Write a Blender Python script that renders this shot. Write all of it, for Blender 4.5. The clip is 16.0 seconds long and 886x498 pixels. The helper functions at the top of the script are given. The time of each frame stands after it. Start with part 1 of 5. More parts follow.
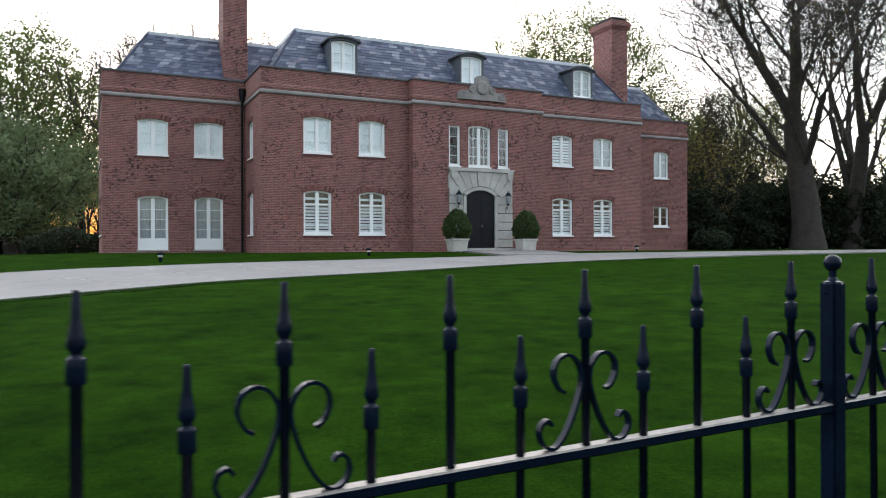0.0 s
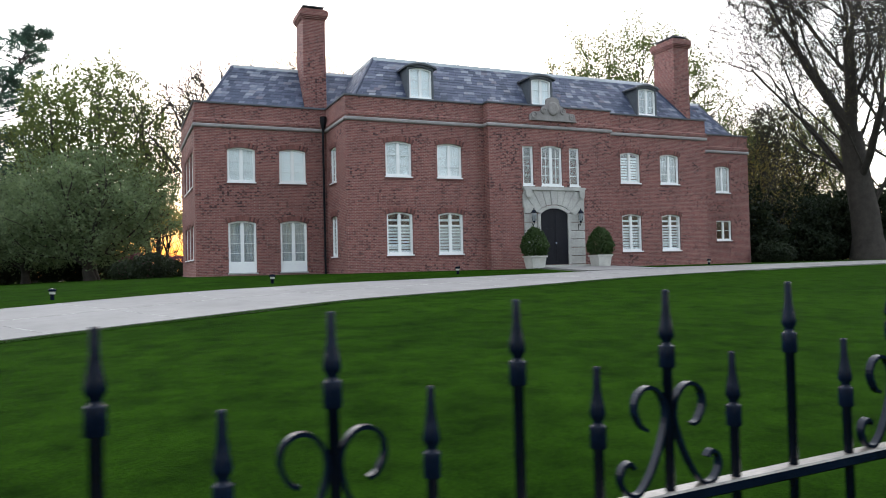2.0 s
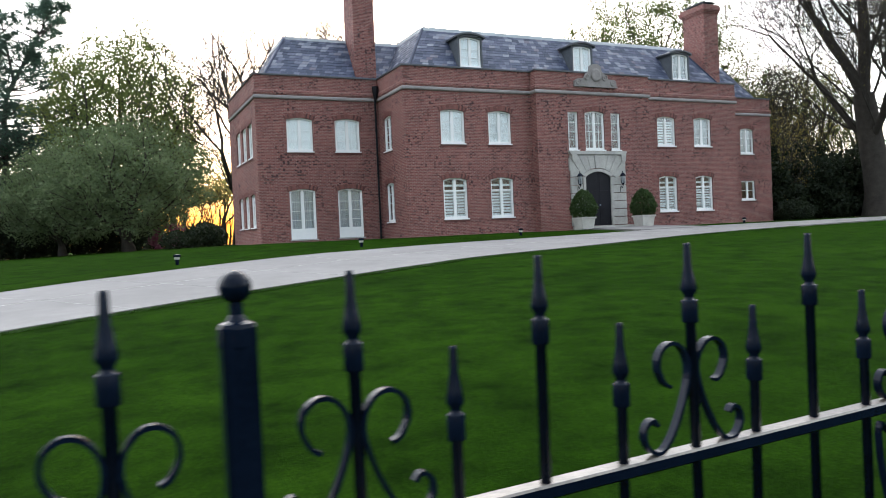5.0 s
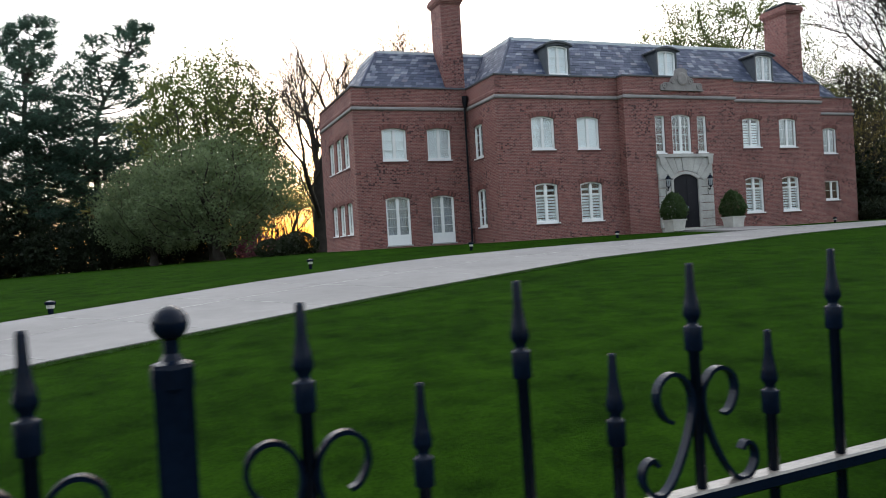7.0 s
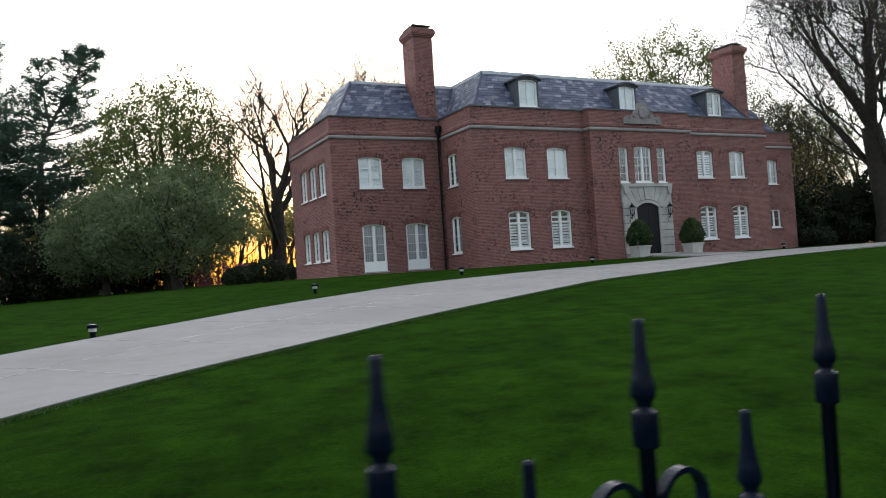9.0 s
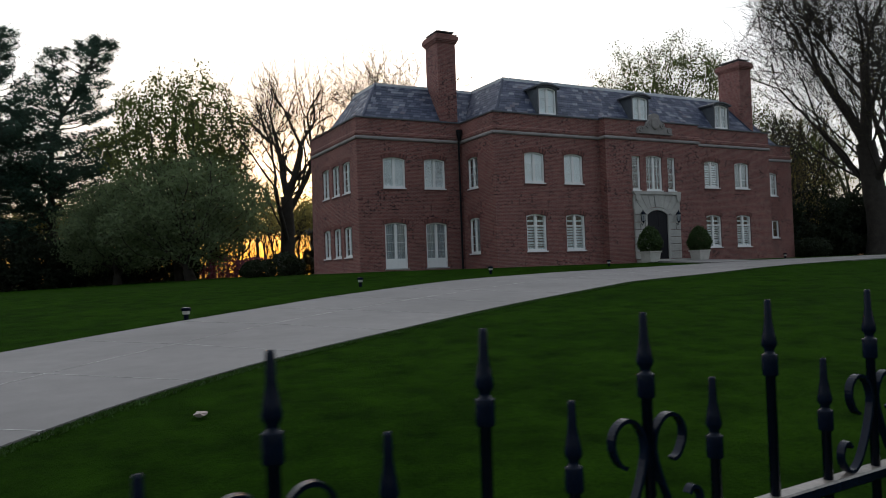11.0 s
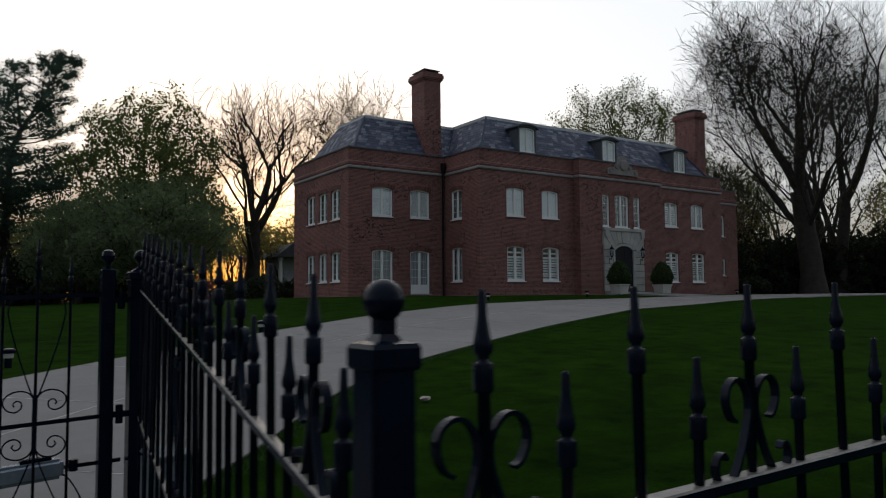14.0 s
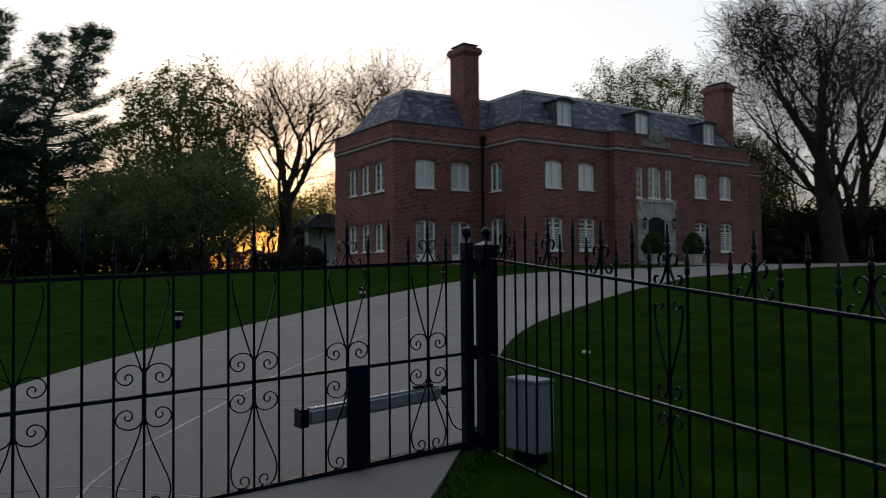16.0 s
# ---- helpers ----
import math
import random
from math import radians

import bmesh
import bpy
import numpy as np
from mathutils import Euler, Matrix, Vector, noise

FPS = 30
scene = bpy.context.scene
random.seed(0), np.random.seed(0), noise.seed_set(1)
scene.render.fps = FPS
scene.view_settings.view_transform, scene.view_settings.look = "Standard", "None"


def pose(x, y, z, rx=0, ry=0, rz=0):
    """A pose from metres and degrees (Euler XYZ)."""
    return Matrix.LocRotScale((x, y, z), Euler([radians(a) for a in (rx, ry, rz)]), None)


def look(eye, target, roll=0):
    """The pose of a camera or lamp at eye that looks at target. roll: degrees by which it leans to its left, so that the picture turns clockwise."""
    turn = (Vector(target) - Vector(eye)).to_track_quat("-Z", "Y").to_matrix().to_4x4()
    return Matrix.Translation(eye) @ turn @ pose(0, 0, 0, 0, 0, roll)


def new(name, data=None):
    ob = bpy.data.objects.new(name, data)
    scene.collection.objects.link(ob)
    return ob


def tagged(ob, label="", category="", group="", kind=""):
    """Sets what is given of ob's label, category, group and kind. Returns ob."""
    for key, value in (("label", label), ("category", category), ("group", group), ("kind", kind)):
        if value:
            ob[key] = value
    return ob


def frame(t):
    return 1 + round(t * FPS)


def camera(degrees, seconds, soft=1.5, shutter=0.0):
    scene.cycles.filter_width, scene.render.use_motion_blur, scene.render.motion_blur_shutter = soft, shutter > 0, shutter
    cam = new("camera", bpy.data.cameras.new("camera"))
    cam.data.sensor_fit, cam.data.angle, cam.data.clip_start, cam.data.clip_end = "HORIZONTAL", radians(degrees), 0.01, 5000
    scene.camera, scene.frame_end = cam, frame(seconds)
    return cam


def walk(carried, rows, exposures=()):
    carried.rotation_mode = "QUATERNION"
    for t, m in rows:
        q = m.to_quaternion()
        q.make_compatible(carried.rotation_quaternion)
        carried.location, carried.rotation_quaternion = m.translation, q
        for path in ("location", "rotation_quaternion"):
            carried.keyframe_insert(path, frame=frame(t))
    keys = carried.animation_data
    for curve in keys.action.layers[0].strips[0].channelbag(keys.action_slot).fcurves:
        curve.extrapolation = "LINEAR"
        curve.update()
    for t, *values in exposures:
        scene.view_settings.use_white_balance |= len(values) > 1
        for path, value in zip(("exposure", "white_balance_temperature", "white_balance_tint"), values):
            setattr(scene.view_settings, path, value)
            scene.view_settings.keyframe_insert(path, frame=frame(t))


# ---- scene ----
cam = camera(61.7, 16.0, soft=1.0, shutter=0.2)

PATH = [
    (0, (-8.136, -30.049, 0.605), (-7.266, -28.248, 0.603), -0.2),
    (0.5, (-8.686, -29.98, 0.591), (-7.737, -28.22, 0.606), -2.4),
    (1, (-9.297, -29.981, 0.56), (-8.348, -28.22, 0.584), -2.0),
    (1.5, (-9.884, -29.973, 0.549), (-9.035, -28.162, 0.54), -0.8),
    (2, (-10.525, -29.952, 0.568), (-9.723, -28.12, 0.62), -1.4),
    (2.5, (-11.143, -30.022, 0.559), (-10.373, -28.176, 0.553), -0.3),
    (3, (-11.765, -29.921, 0.536), (-11.004, -28.072, 0.512), 0.1),
    (3.5, (-12.383, -30.042, 0.524), (-11.674, -28.172, 0.482), 0.4),
    (4, (-12.92, -29.955, 0.514), (-12.09, -28.137, 0.45), -2.8),
    (6.5, (-15.76, -29.992, 0.484), (-14.951, -28.163, 0.484), -1.7),
    (7, (-16.304, -29.982, 0.473), (-15.58, -28.117, 0.462), -3.4),
    (7.5, (-16.792, -29.888, 0.443), (-15.91, -28.093, 0.456), -3.1),
    (8, (-17.369, -29.803, 0.459), (-16.428, -28.039, 0.496), -2.6),
    (8.5, (-17.945, -29.827, 0.444), (-17.036, -28.046, 0.459), -0.6),
    (9, (-18.504, -29.755, 0.446), (-17.607, -27.968, 0.503), -3.7),
    (11.5, (-21.175, -30.142, 0.408), (-20.23, -28.38, 0.455), -1.7),
    (12, (-21.713, -30.195, 0.378), (-20.756, -28.439, 0.39), -1.8),
    (12.5, (-22.244, -30.105, 0.337), (-21.182, -28.411, 0.369), 0.3),
    (13, (-22.808, -30.083, 0.321), (-21.791, -28.365, 0.446), -0.6),
    (13.5, (-23.333, -30.051, 0.307), (-22.308, -28.335, 0.369), -0.7),
    (14, (-23.897, -30.031, 0.288), (-22.794, -28.368, 0.423), -0.5),
    (14.5, (-24.389, -30.07, 0.276), (-23.427, -28.317, 0.291), 1.2),
    (15, (-25.018, -29.986, 0.311), (-24.033, -28.246, 0.369), 0.4),
    (15.5, (-25.693, -30.081, 0.29), (-24.755, -28.315, 0.337), 1.8),
    (16, (-26.27, -29.966, 0.277), (-25.172, -28.295, 0.331), -0.5),
]
walk(cam, [(t, look(eye, target, roll)) for t, eye, target, roll in PATH],
     [(0.0, 0.05, 6350, 10), (0.5, 0.25, 6350, 10), (1.5, 0.2, 6350, 10), (3.5, 0.05, 6350, 10), (4.2, 0.2, 6350, 10), (6.5, 0.2, 6350, 10), (7.0, -0.2, 6350, 10), (7.5, -0.15, 6350, 10), (8.5, -0.28, 6350, 10), (9.2, -0.5, 6350, 10), (11.3, -1.5, 6330, 10), (12.5, -1.68, 6330, 10), (14.0, -2.08, 6320, 10), (14.5, -1.85, 6320, 10), (15.0, -1.85, 6320, 10), (16.0, -2.12, 6300, 10)])

# ---- world, sun, exposure ----
SUN_AZ, SUN_EL = radians(20.0), radians(2.9)
world = bpy.data.worlds.new("sky")
scene.world = world
world.use_nodes = True
wn, wl = world.node_tree.nodes, world.node_tree.links
wn.clear()
w_out, w_bg, w_mix = wn.new("ShaderNodeOutputWorld"), wn.new("ShaderNodeBackground"), wn.new("ShaderNodeMix")
w_sky = wn.new("ShaderNodeTexSky")
w_sky.sky_type, w_sky.sun_disc = "NISHITA", False
w_sky.sun_elevation, w_sky.sun_rotation = SUN_EL, SUN_AZ
w_sky.air_density, w_sky.dust_density, w_sky.ozone_density = 1.0, 3.0, 1.0
w_mix.data_type, w_mix.blend_type = "RGBA", "ADD"
w_mix.inputs[0].default_value = 1.0
# thin high cloud, brightest towards the setting sun
w_co, w_dot, w_map = wn.new("ShaderNodeTexCoord"), wn.new("ShaderNodeVectorMath"), wn.new("ShaderNodeValToRGB")
w_dot.operation = "DOT_PRODUCT"
w_dot.inputs[1].default_value = (0.5 * math.sin(SUN_AZ), 0.5 * math.cos(SUN_AZ), 0.0)
w_half = wn.new("ShaderNodeMath")
w_half.operation = "ADD"
w_half.inputs[1].default_value = 0.5
wl.new(w_co.outputs["Generated"], w_dot.inputs[0])
wl.new(w_dot.outputs["Value"], w_half.inputs[0])
wl.new(w_half.outputs[0], w_map.inputs[0])
for e, (p, c) in zip(w_map.color_ramp.elements, ((0.0, (0.20, 0.23, 0.272, 1)), (1.0, (0.96, 0.98, 1.0, 1)))):
    e.position, e.color = p, c
w_map.color_ramp.interpolation = "EASE"
w_cloud = wn.new("ShaderNodeVectorMath")
w_cloud.operation = "SCALE"
w_cloud.inputs["Scale"].default_value = 20.0
wl.new(w_map.outputs[0], w_cloud.inputs[0])
# the cloud thins out towards the horizon, where the sunset shows through
w_sep, w_low, w_mul = wn.new("ShaderNodeSeparateXYZ"), wn.new("ShaderNodeMapRange"), wn.new("ShaderNodeMath")
w_low.interpolation_type = "SMOOTHSTEP"
w_low.inputs["From Min"].default_value, w_low.inputs["From Max"].default_value = 0.02, 0.15
w_low.inputs["To Min"].default_value, w_low.inputs["To Max"].default_value = 0.03, 1.0
wl.new(w_co.outputs["Generated"], w_sep.inputs[0])
wl.new(w_sep.outputs[2], w_low.inputs["Value"])
w_mul.operation = "MULTIPLY"
w_mul.inputs[1].default_value = 31.0
wl.new(w_low.outputs[0], w_mul.inputs[0])
wl.new(w_mul.outputs[0], w_cloud.inputs["Scale"])
w_glow = wn.new("ShaderNodeVectorMath")
w_glow.operation = "SCALE"
w_glow.inputs["Scale"].default_value = 2.3
wl.new(w_sky.outputs[0], w_glow.inputs[0])
wl.new(w_glow.outputs[0], w_mix.inputs[6])
wl.new(w_cloud.outputs[0], w_mix.inputs[7])
# the sun's own glow, low behind the trees
w_sd, w_pw, w_au, w_sum = wn.new("ShaderNodeVectorMath"), wn.new("ShaderNodeMath"), wn.new("ShaderNodeVectorMath"), wn.new("ShaderNodeVectorMath")
w_sd.operation, w_pw.operation, w_au.operation, w_sum.operation = "DOT_PRODUCT", "POWER", "SCALE", "ADD"
w_sd.inputs[1].default_value = (math.sin(SUN_AZ) * math.cos(SUN_EL), math.cos(SUN_AZ) * math.cos(SUN_EL), math.sin(SUN_EL))
w_pw.inputs[1].default_value, w_pw.use_clamp = 500.0, True
w_au.inputs[0].default_value = (55.0, 24.0, 4.5)
wl.new(w_co.outputs["Generated"], w_sd.inputs[0])
wl.new(w_sd.outputs["Value"], w_pw.inputs[0])
wl.new(w_pw.outputs[0], w_au.inputs["Scale"])
wl.new(w_mix.outputs[2], w_sum.inputs[0])
wl.new(w_au.outputs[0], w_sum.inputs[1])
wl.new(w_sum.outputs[0], w_bg.inputs[0])
w_bg.inputs[1].default_value = 0.12
wl.new(w_bg.outputs[0], w_out.inputs[0])

sun = new("sun", bpy.data.lights.new("sun", "SUN"))
sun.data.energy, sun.data.angle, sun.data.color = 0.6, radians(1.0), (1.0, 0.62, 0.3)
sun_dir = Vector((math.sin(SUN_AZ) * math.cos(SUN_EL), math.cos(SUN_AZ) * math.cos(SUN_EL), math.sin(SUN_EL)))
sun.matrix_world = look((0, 0, 60), Vector((0, 0, 60)) - sun_dir)


# ---- materials ----
def material(name):
    m = bpy.data.materials.new(name)
    m.use_nodes = True
    nt = m.node_tree
    return m, nt.nodes, nt.links, nt.nodes["Principled BSDF"]


def position(n):
    return n.new("ShaderNodeNewGeometry").outputs["Position"]


def noise_tex(n, l, vec, scale, detail=4.0, rough=0.55):
    t = n.new("ShaderNodeTexNoise")
    t.inputs["Scale"].default_value, t.inputs["Detail"].default_value, t.inputs["Roughness"].default_value = scale, detail, rough
    if vec is not None:
        l.new(vec, t.inputs["Vector"])
    return t.outputs[0]


def ramp(n, l, fac, stops):
    r = n.new("ShaderNodeValToRGB")
    while len(r.color_ramp.elements) < len(stops):
        r.color_ramp.elements.new(0.5)
    for e, (p, c) in zip(r.color_ramp.elements, stops):
        e.position, e.color = p, (*c, 1)
    l.new(fac, r.inputs[0])
    return r.outputs[0]


def blend(n, l, fac, a, b, mode="MIX"):
    m = n.new("ShaderNodeMix")
    m.data_type, m.blend_type = "RGBA", mode
    for s, v in ((0, fac), (6, a), (7, b)):
        if isinstance(v, (int, float)):
            m.inputs[s].default_value = v
        elif isinstance(v, tuple):
            m.inputs[s].default_value = (*v, 1)
        else:
            l.new(v, m.inputs[s])
    return m.outputs[2]


def bump(n, l, height, p, strength, dist):
    b = n.new("ShaderNodeBump")
    b.inputs["Strength"].default_value, b.inputs["Distance"].default_value = strength, dist
    l.new(height, b.inputs["Height"])
    l.new(b.outputs[0], p.inputs["Normal"])


def simple(name, dark, light, scale, rough=0.6, metal=0.0, bump_d=0.0, fine=8.0, spec=0.5):
    """Two-scale noise between two colours."""
    m, n, l, p = material(name)
    pos = position(n)
    a, b = noise_tex(n, l, pos, scale), noise_tex(n, l, pos, scale * fine, 6)
    mixed = blend(n, l, 0.4, a, b)
    l.new(ramp(n, l, mixed, ((0.32, dark), (0.68, light))), p.inputs["Base Color"])
    p.inputs["Roughness"].default_value, p.inputs["Metallic"].default_value = rough, metal
    p.inputs["Specular IOR Level"].default_value = spec
    if bump_d:
        bump(n, l, b, p, 0.6, bump_d)
    return m


def brick_material():
    m, n, l, p = material("red_brick")
    sep, com, add = n.new("ShaderNodeSeparateXYZ"), n.new("ShaderNodeCombineXYZ"), n.new("ShaderNodeMath")
    pos = position(n)
    l.new(pos, sep.inputs[0])
    add.operation = "ADD"
    l.new(sep.outputs[0], add.inputs[0])
    l.new(sep.outputs[1], add.inputs[1])
    l.new(add.outputs[0], com.inputs[0])
    l.new(sep.outputs[2], com.inputs[1])
    t = n.new("ShaderNodeTexBrick")
    l.new(com.outputs[0], t.inputs["Vector"])
    for k, v in (("Scale", 1.0), ("Mortar Size", 0.0065), ("Mortar Smooth", 0.3), ("Bias", 0.0), ("Brick Width", 0.213), ("Row Height", 0.0677)):
        t.inputs[k].default_value = v
    big, fine = noise_tex(n, l, pos, 0.5, 5), noise_tex(n, l, pos, 30.0, 4)
    t.inputs["Color1"].default_value = (0.230, 0.085, 0.073, 1)
    t.inputs["Color2"].default_value = (0.150, 0.053, 0.050, 1)
    t.inputs["Mortar"].default_value = (0.34, 0.245, 0.215, 1)
    # scattered burnt headers
    wn2 = n.new("ShaderNodeTexWhiteNoise")
    snap = n.new("ShaderNodeVectorMath")
    snap.operation = "SNAP"
    snap.inputs[1].default_value = (0.1065, 0.0677, 1.0)
    l.new(com.outputs[0], snap.inputs[0])
    l.new(snap.outputs[0], wn2.inputs["Vector"])
    burnt = ramp(n, l, wn2.outputs[0], ((0.76, (1, 1, 1)), (0.86, (0.26, 0.25, 0.30))))
    patch = ramp(n, l, noise_tex(n, l, pos, 0.9, 4), ((0.42, (0.12, 0.12, 0.12)), (0.62, (0.95, 0.95, 0.95))))
    c = blend(n, l, patch, t.outputs[0], burnt, "MULTIPLY")
    c = blend(n, l, 0.5, c, ramp(n, l, big, ((0.3, (0.75, 0.72, 0.72)), (0.7, (1.15, 1.1, 1.08)))), "MULTIPLY")
    c = blend(n, l, 0.35, c, ramp(n, l, fine, ((0.3, (0.7, 0.7, 0.7)), (0.7, (1.2, 1.2, 1.2)))), "MULTIPLY")
    l.new(c, p.inputs["Base Color"])
    p.inputs["Roughness"].default_value = 0.88
    b = n.new("ShaderNodeBump")
    b.inputs["Strength"].default_value, b.inputs["Distance"].default_value = 0.7, 0.006
    b.invert = True
    l.new(t.outputs[1], b.inputs["Height"])
    l.new(b.outputs[0], p.inputs["Normal"])
    return m


def slate_material():
    m, n, l, p = material("slate")
    pos = position(n)
    g = n.new("ShaderNodeNewGeometry")
    info = n.new("ShaderNodeObjectInfo")
    add = n.new("ShaderNodeMath")
    add.operation = "ADD"
    l.new(g.outputs["Random Per Island"], add.inputs[0])
    l.new(info.outputs["Random"], add.inputs[1])
    fr = n.new("ShaderNodeMath")
    fr.operation = "FRACT"
    l.new(add.outputs[0], fr.inputs[0])
    base = ramp(n, l, fr.outputs[0], ((0.0, (0.020, 0.030, 0.062)), (0.35, (0.040, 0.053, 0.098)), (0.6, (0.058, 0.068, 0.118)), (0.82, (0.105, 0.120, 0.175)), (0.93, (0.19, 0.205, 0.25)), (1.0, (0.09, 0.076, 0.11))))
    fine = noise_tex(n, l, pos, 14.0, 5)
    c = blend(n, l, 0.6, base, ramp(n, l, fine, ((0.3, (0.7, 0.7, 0.7)), (0.7, (1.2, 1.2, 1.2)))), "MULTIPLY")
    l.new(c, p.inputs["Base Color"])
    p.inputs["Roughness"].default_value = 0.66
    bump(n, l, fine, p, 0.5, 0.01)
    return m


def grass_material(name="lawn_grass", tint=1.0):
    m, n, l, p = material(name)
    pos = position(n)
    big, mid, fine = noise_tex(n, l, pos, 0.22, 4), noise_tex(n, l, pos, 1.7, 8, 0.72), noise_tex(n, l, pos, 34.0, 6, 0.75)
    c = ramp(n, l, mid, ((0.32, (0.0044 * tint, 0.0148 * tint, 0.0010)), (0.68, (0.0167 * tint, 0.0465 * tint, 0.0030))))
    c = blend(n, l, 0.6, c, ramp(n, l, big, ((0.35, (0.72, 0.78, 0.7)), (0.65, (1.2, 1.15, 1.1)))), "MULTIPLY")
    c = blend(n, l, 0.7, c, ramp(n, l, fine, ((0.35, (0.50, 0.54, 0.50)), (0.65, (1.38, 1.34, 1.25)))), "MULTIPLY")
    l.new(c, p.inputs["Base Color"])
    p.inputs["Roughness"].default_value = 1.0
    p.inputs["Specular IOR Level"].default_value = 0.01
    bump(n, l, blend(n, l, 0.5, mid, fine), p, 1.0, 0.06)
    return m


def leaf_material(name, a, b, c, through_light=0.3):
    m, n, l, p = material(name)
    g = n.new("ShaderNodeNewGeometry")
    l.new(ramp(n, l, g.outputs["Random Per Island"], ((0.0, a), (0.55, b), (1.0, c))), p.inputs["Base Color"])
    p.inputs["Roughness"].default_value = 0.7
    p.inputs["Specular IOR Level"].default_value = 0.25
    out = n["Material Output"]
    tr, mx = n.new("ShaderNodeBsdfTranslucent"), n.new("ShaderNodeMixShader")
    tr.inputs[0].default_value = (*[v * 1.5 for v in c], 1)
    mx.inputs[0].default_value = through_light
    l.new(p.outputs[0], mx.inputs[1])
    l.new(tr.outputs[0], mx.inputs[2])
    l.new(mx.outputs[0], out.inputs[0])
    return m


def glass_material():
    m, n, l, p = material("window_glass")
    out = n["Material Output"]
    tr, gl, mx, fr = n.new("ShaderNodeBsdfTransparent"), n.new("ShaderNodeBsdfGlossy"), n.new("ShaderNodeMixShader"), n.new("ShaderNodeLayerWeight")
    gl.inputs["Roughness"].default_value = 0.015
    wob = noise_tex(n, l, position(n), 1.7, 2)
    b = n.new("ShaderNodeBump")
    b.inputs["Strength"].default_value, b.inputs["Distance"].default_value = 0.15, 0.02
    l.new(wob, b.inputs["Height"])
    l.new(b.outputs[0], gl.inputs["Normal"])
    tr.inputs[0].default_value = (0.95, 0.97, 0.97, 1)
    power, gain = n.new("ShaderNodeMath"), n.new("ShaderNodeMath")
    power.operation, gain.operation = "POWER", "MULTIPLY_ADD"
    power.inputs[1].default_value, gain.inputs[1].default_value, gain.inputs[2].default_value = 3.5, 0.8, 0.09
    fr.inputs["Blend"].default_value = 0.5
    l.new(fr.outputs["Facing"], power.inputs[0])
    l.new(power.outputs[0], gain.inputs[0])
    l.new(gain.outputs[0], mx.inputs[0])
    l.new(tr.outputs[0], mx.inputs[1])
    l.new(gl.outputs[0], mx.inputs[2])
    l.new(mx.outputs[0], out.inputs[0])
    return m


def concrete_material():
    m, n, l, p = material("concrete_paving")
    pos = position(n)
    big, mid, fine = noise_tex(n, l, pos, 0.35, 5), noise_tex(n, l, pos, 3.0, 6), noise_tex(n, l, pos, 60.0, 4)
    c = ramp(n, l, big, ((0.3, (0.136, 0.129, 0.128)), (0.7, (0.182, 0.173, 0.171))))
    c = blend(n, l, 0.5, c, ramp(n, l, mid, ((0.3, (0.78, 0.78, 0.78)), (0.7, (1.08, 1.08, 1.08)))), "MULTIPLY")
    c = blend(n, l, 0.4, c, ramp(n, l, fine, ((0.3, (0.8, 0.8, 0.8)), (0.7, (1.12, 1.12, 1.12)))), "MULTIPLY")
    l.new(c, p.inputs["Base Color"])
    p.inputs["Roughness"].default_value = 0.85
    bump(n, l, fine, p, 0.4, 0.004)
    return m


BRICK = brick_material()
SLATE = slate_material()
GRASS = grass_material()
GLASS = glass_material()
CONCRETE = concrete_material()
JOINT = simple("joint_filler", (0.10, 0.10, 0.10), (0.46, 0.45, 0.43), 2.0, 0.9)
STONE = simple("limestone", (0.30, 0.29, 0.275), (0.46, 0.45, 0.42), 1.6, 0.85, bump_d=0.006)
BAND = simple("weathered_band", (0.19, 0.172, 0.172), (0.32, 0.295, 0.292), 1.2, 0.85, bump_d=0.004)
WHITE = simple("white_paint", (0.78, 0.79, 0.79), (0.86, 0.86, 0.85), 1.1, 0.45)
BLIND = simple("white_blind", (0.80, 0.82, 0.84), (0.88, 0.89, 0.90), 0.8, 0.6)
CURTAIN = simple("grey_curtain", (0.42, 0.45, 0.48), (0.58, 0.61, 0.64), 1.5, 0.9)
LEAD = simple("lead_sheet", (0.045, 0.05, 0.06), (0.085, 0.09, 0.105), 1.5, 0.5)
ROOFEDGE = simple("roof_flashing", (0.42, 0.45, 0.50), (0.60, 0.63, 0.67), 1.3, 0.5)
DORMER = simple("dormer_paint", (0.045, 0.052, 0.065), (0.085, 0.095, 0.11), 1.8, 0.6)
DOOR = simple("dark_door_paint", (0.008, 0.008, 0.011), (0.014, 0.014, 0.019), 2.0, 0.5, spec=0.15)
IRON = simple("black_iron", (0.002, 0.004, 0.0100), (0.0045, 0.009, 0.021), 9.0, 0.20, 0.0, bump_d=0.0008, fine=12.0, spec=0.10)
# rail tops: worn paint, lightened further to paint in the sky's reflection
IRONTOP = simple("worn_rail_sky_sheen", (0.04, 0.037, 0.034), (0.22, 0.195, 0.175), 14.0, 0.30, 0.0, bump_d=0.001, spec=0.6)
GALV = simple("galvanised_metal", (0.26, 0.30, 0.37), (0.42, 0.47, 0.55), 4.0, 0.25, 0.5)
BOXGREY = simple("grey_enclosure", (0.11, 0.13, 0.165), (0.155, 0.18, 0.22), 2.0, 0.5)
BARK = simple("bark", (0.022, 0.018, 0.015), (0.060, 0.050, 0.042), 2.5, 0.95, bump_d=0.03)
SOIL = simple("mulch", (0.014, 0.010, 0.008), (0.035, 0.026, 0.020), 3.0, 0.95, bump_d=0.03)
TERRA = simple("planter_stone", (0.42, 0.40, 0.37), (0.58, 0.56, 0.52), 3.0, 0.8, bump_d=0.004)
PAPER = simple("pale_litter", (0.26, 0.20, 0.18), (0.46, 0.38, 0.36), 8.0, 0.8)
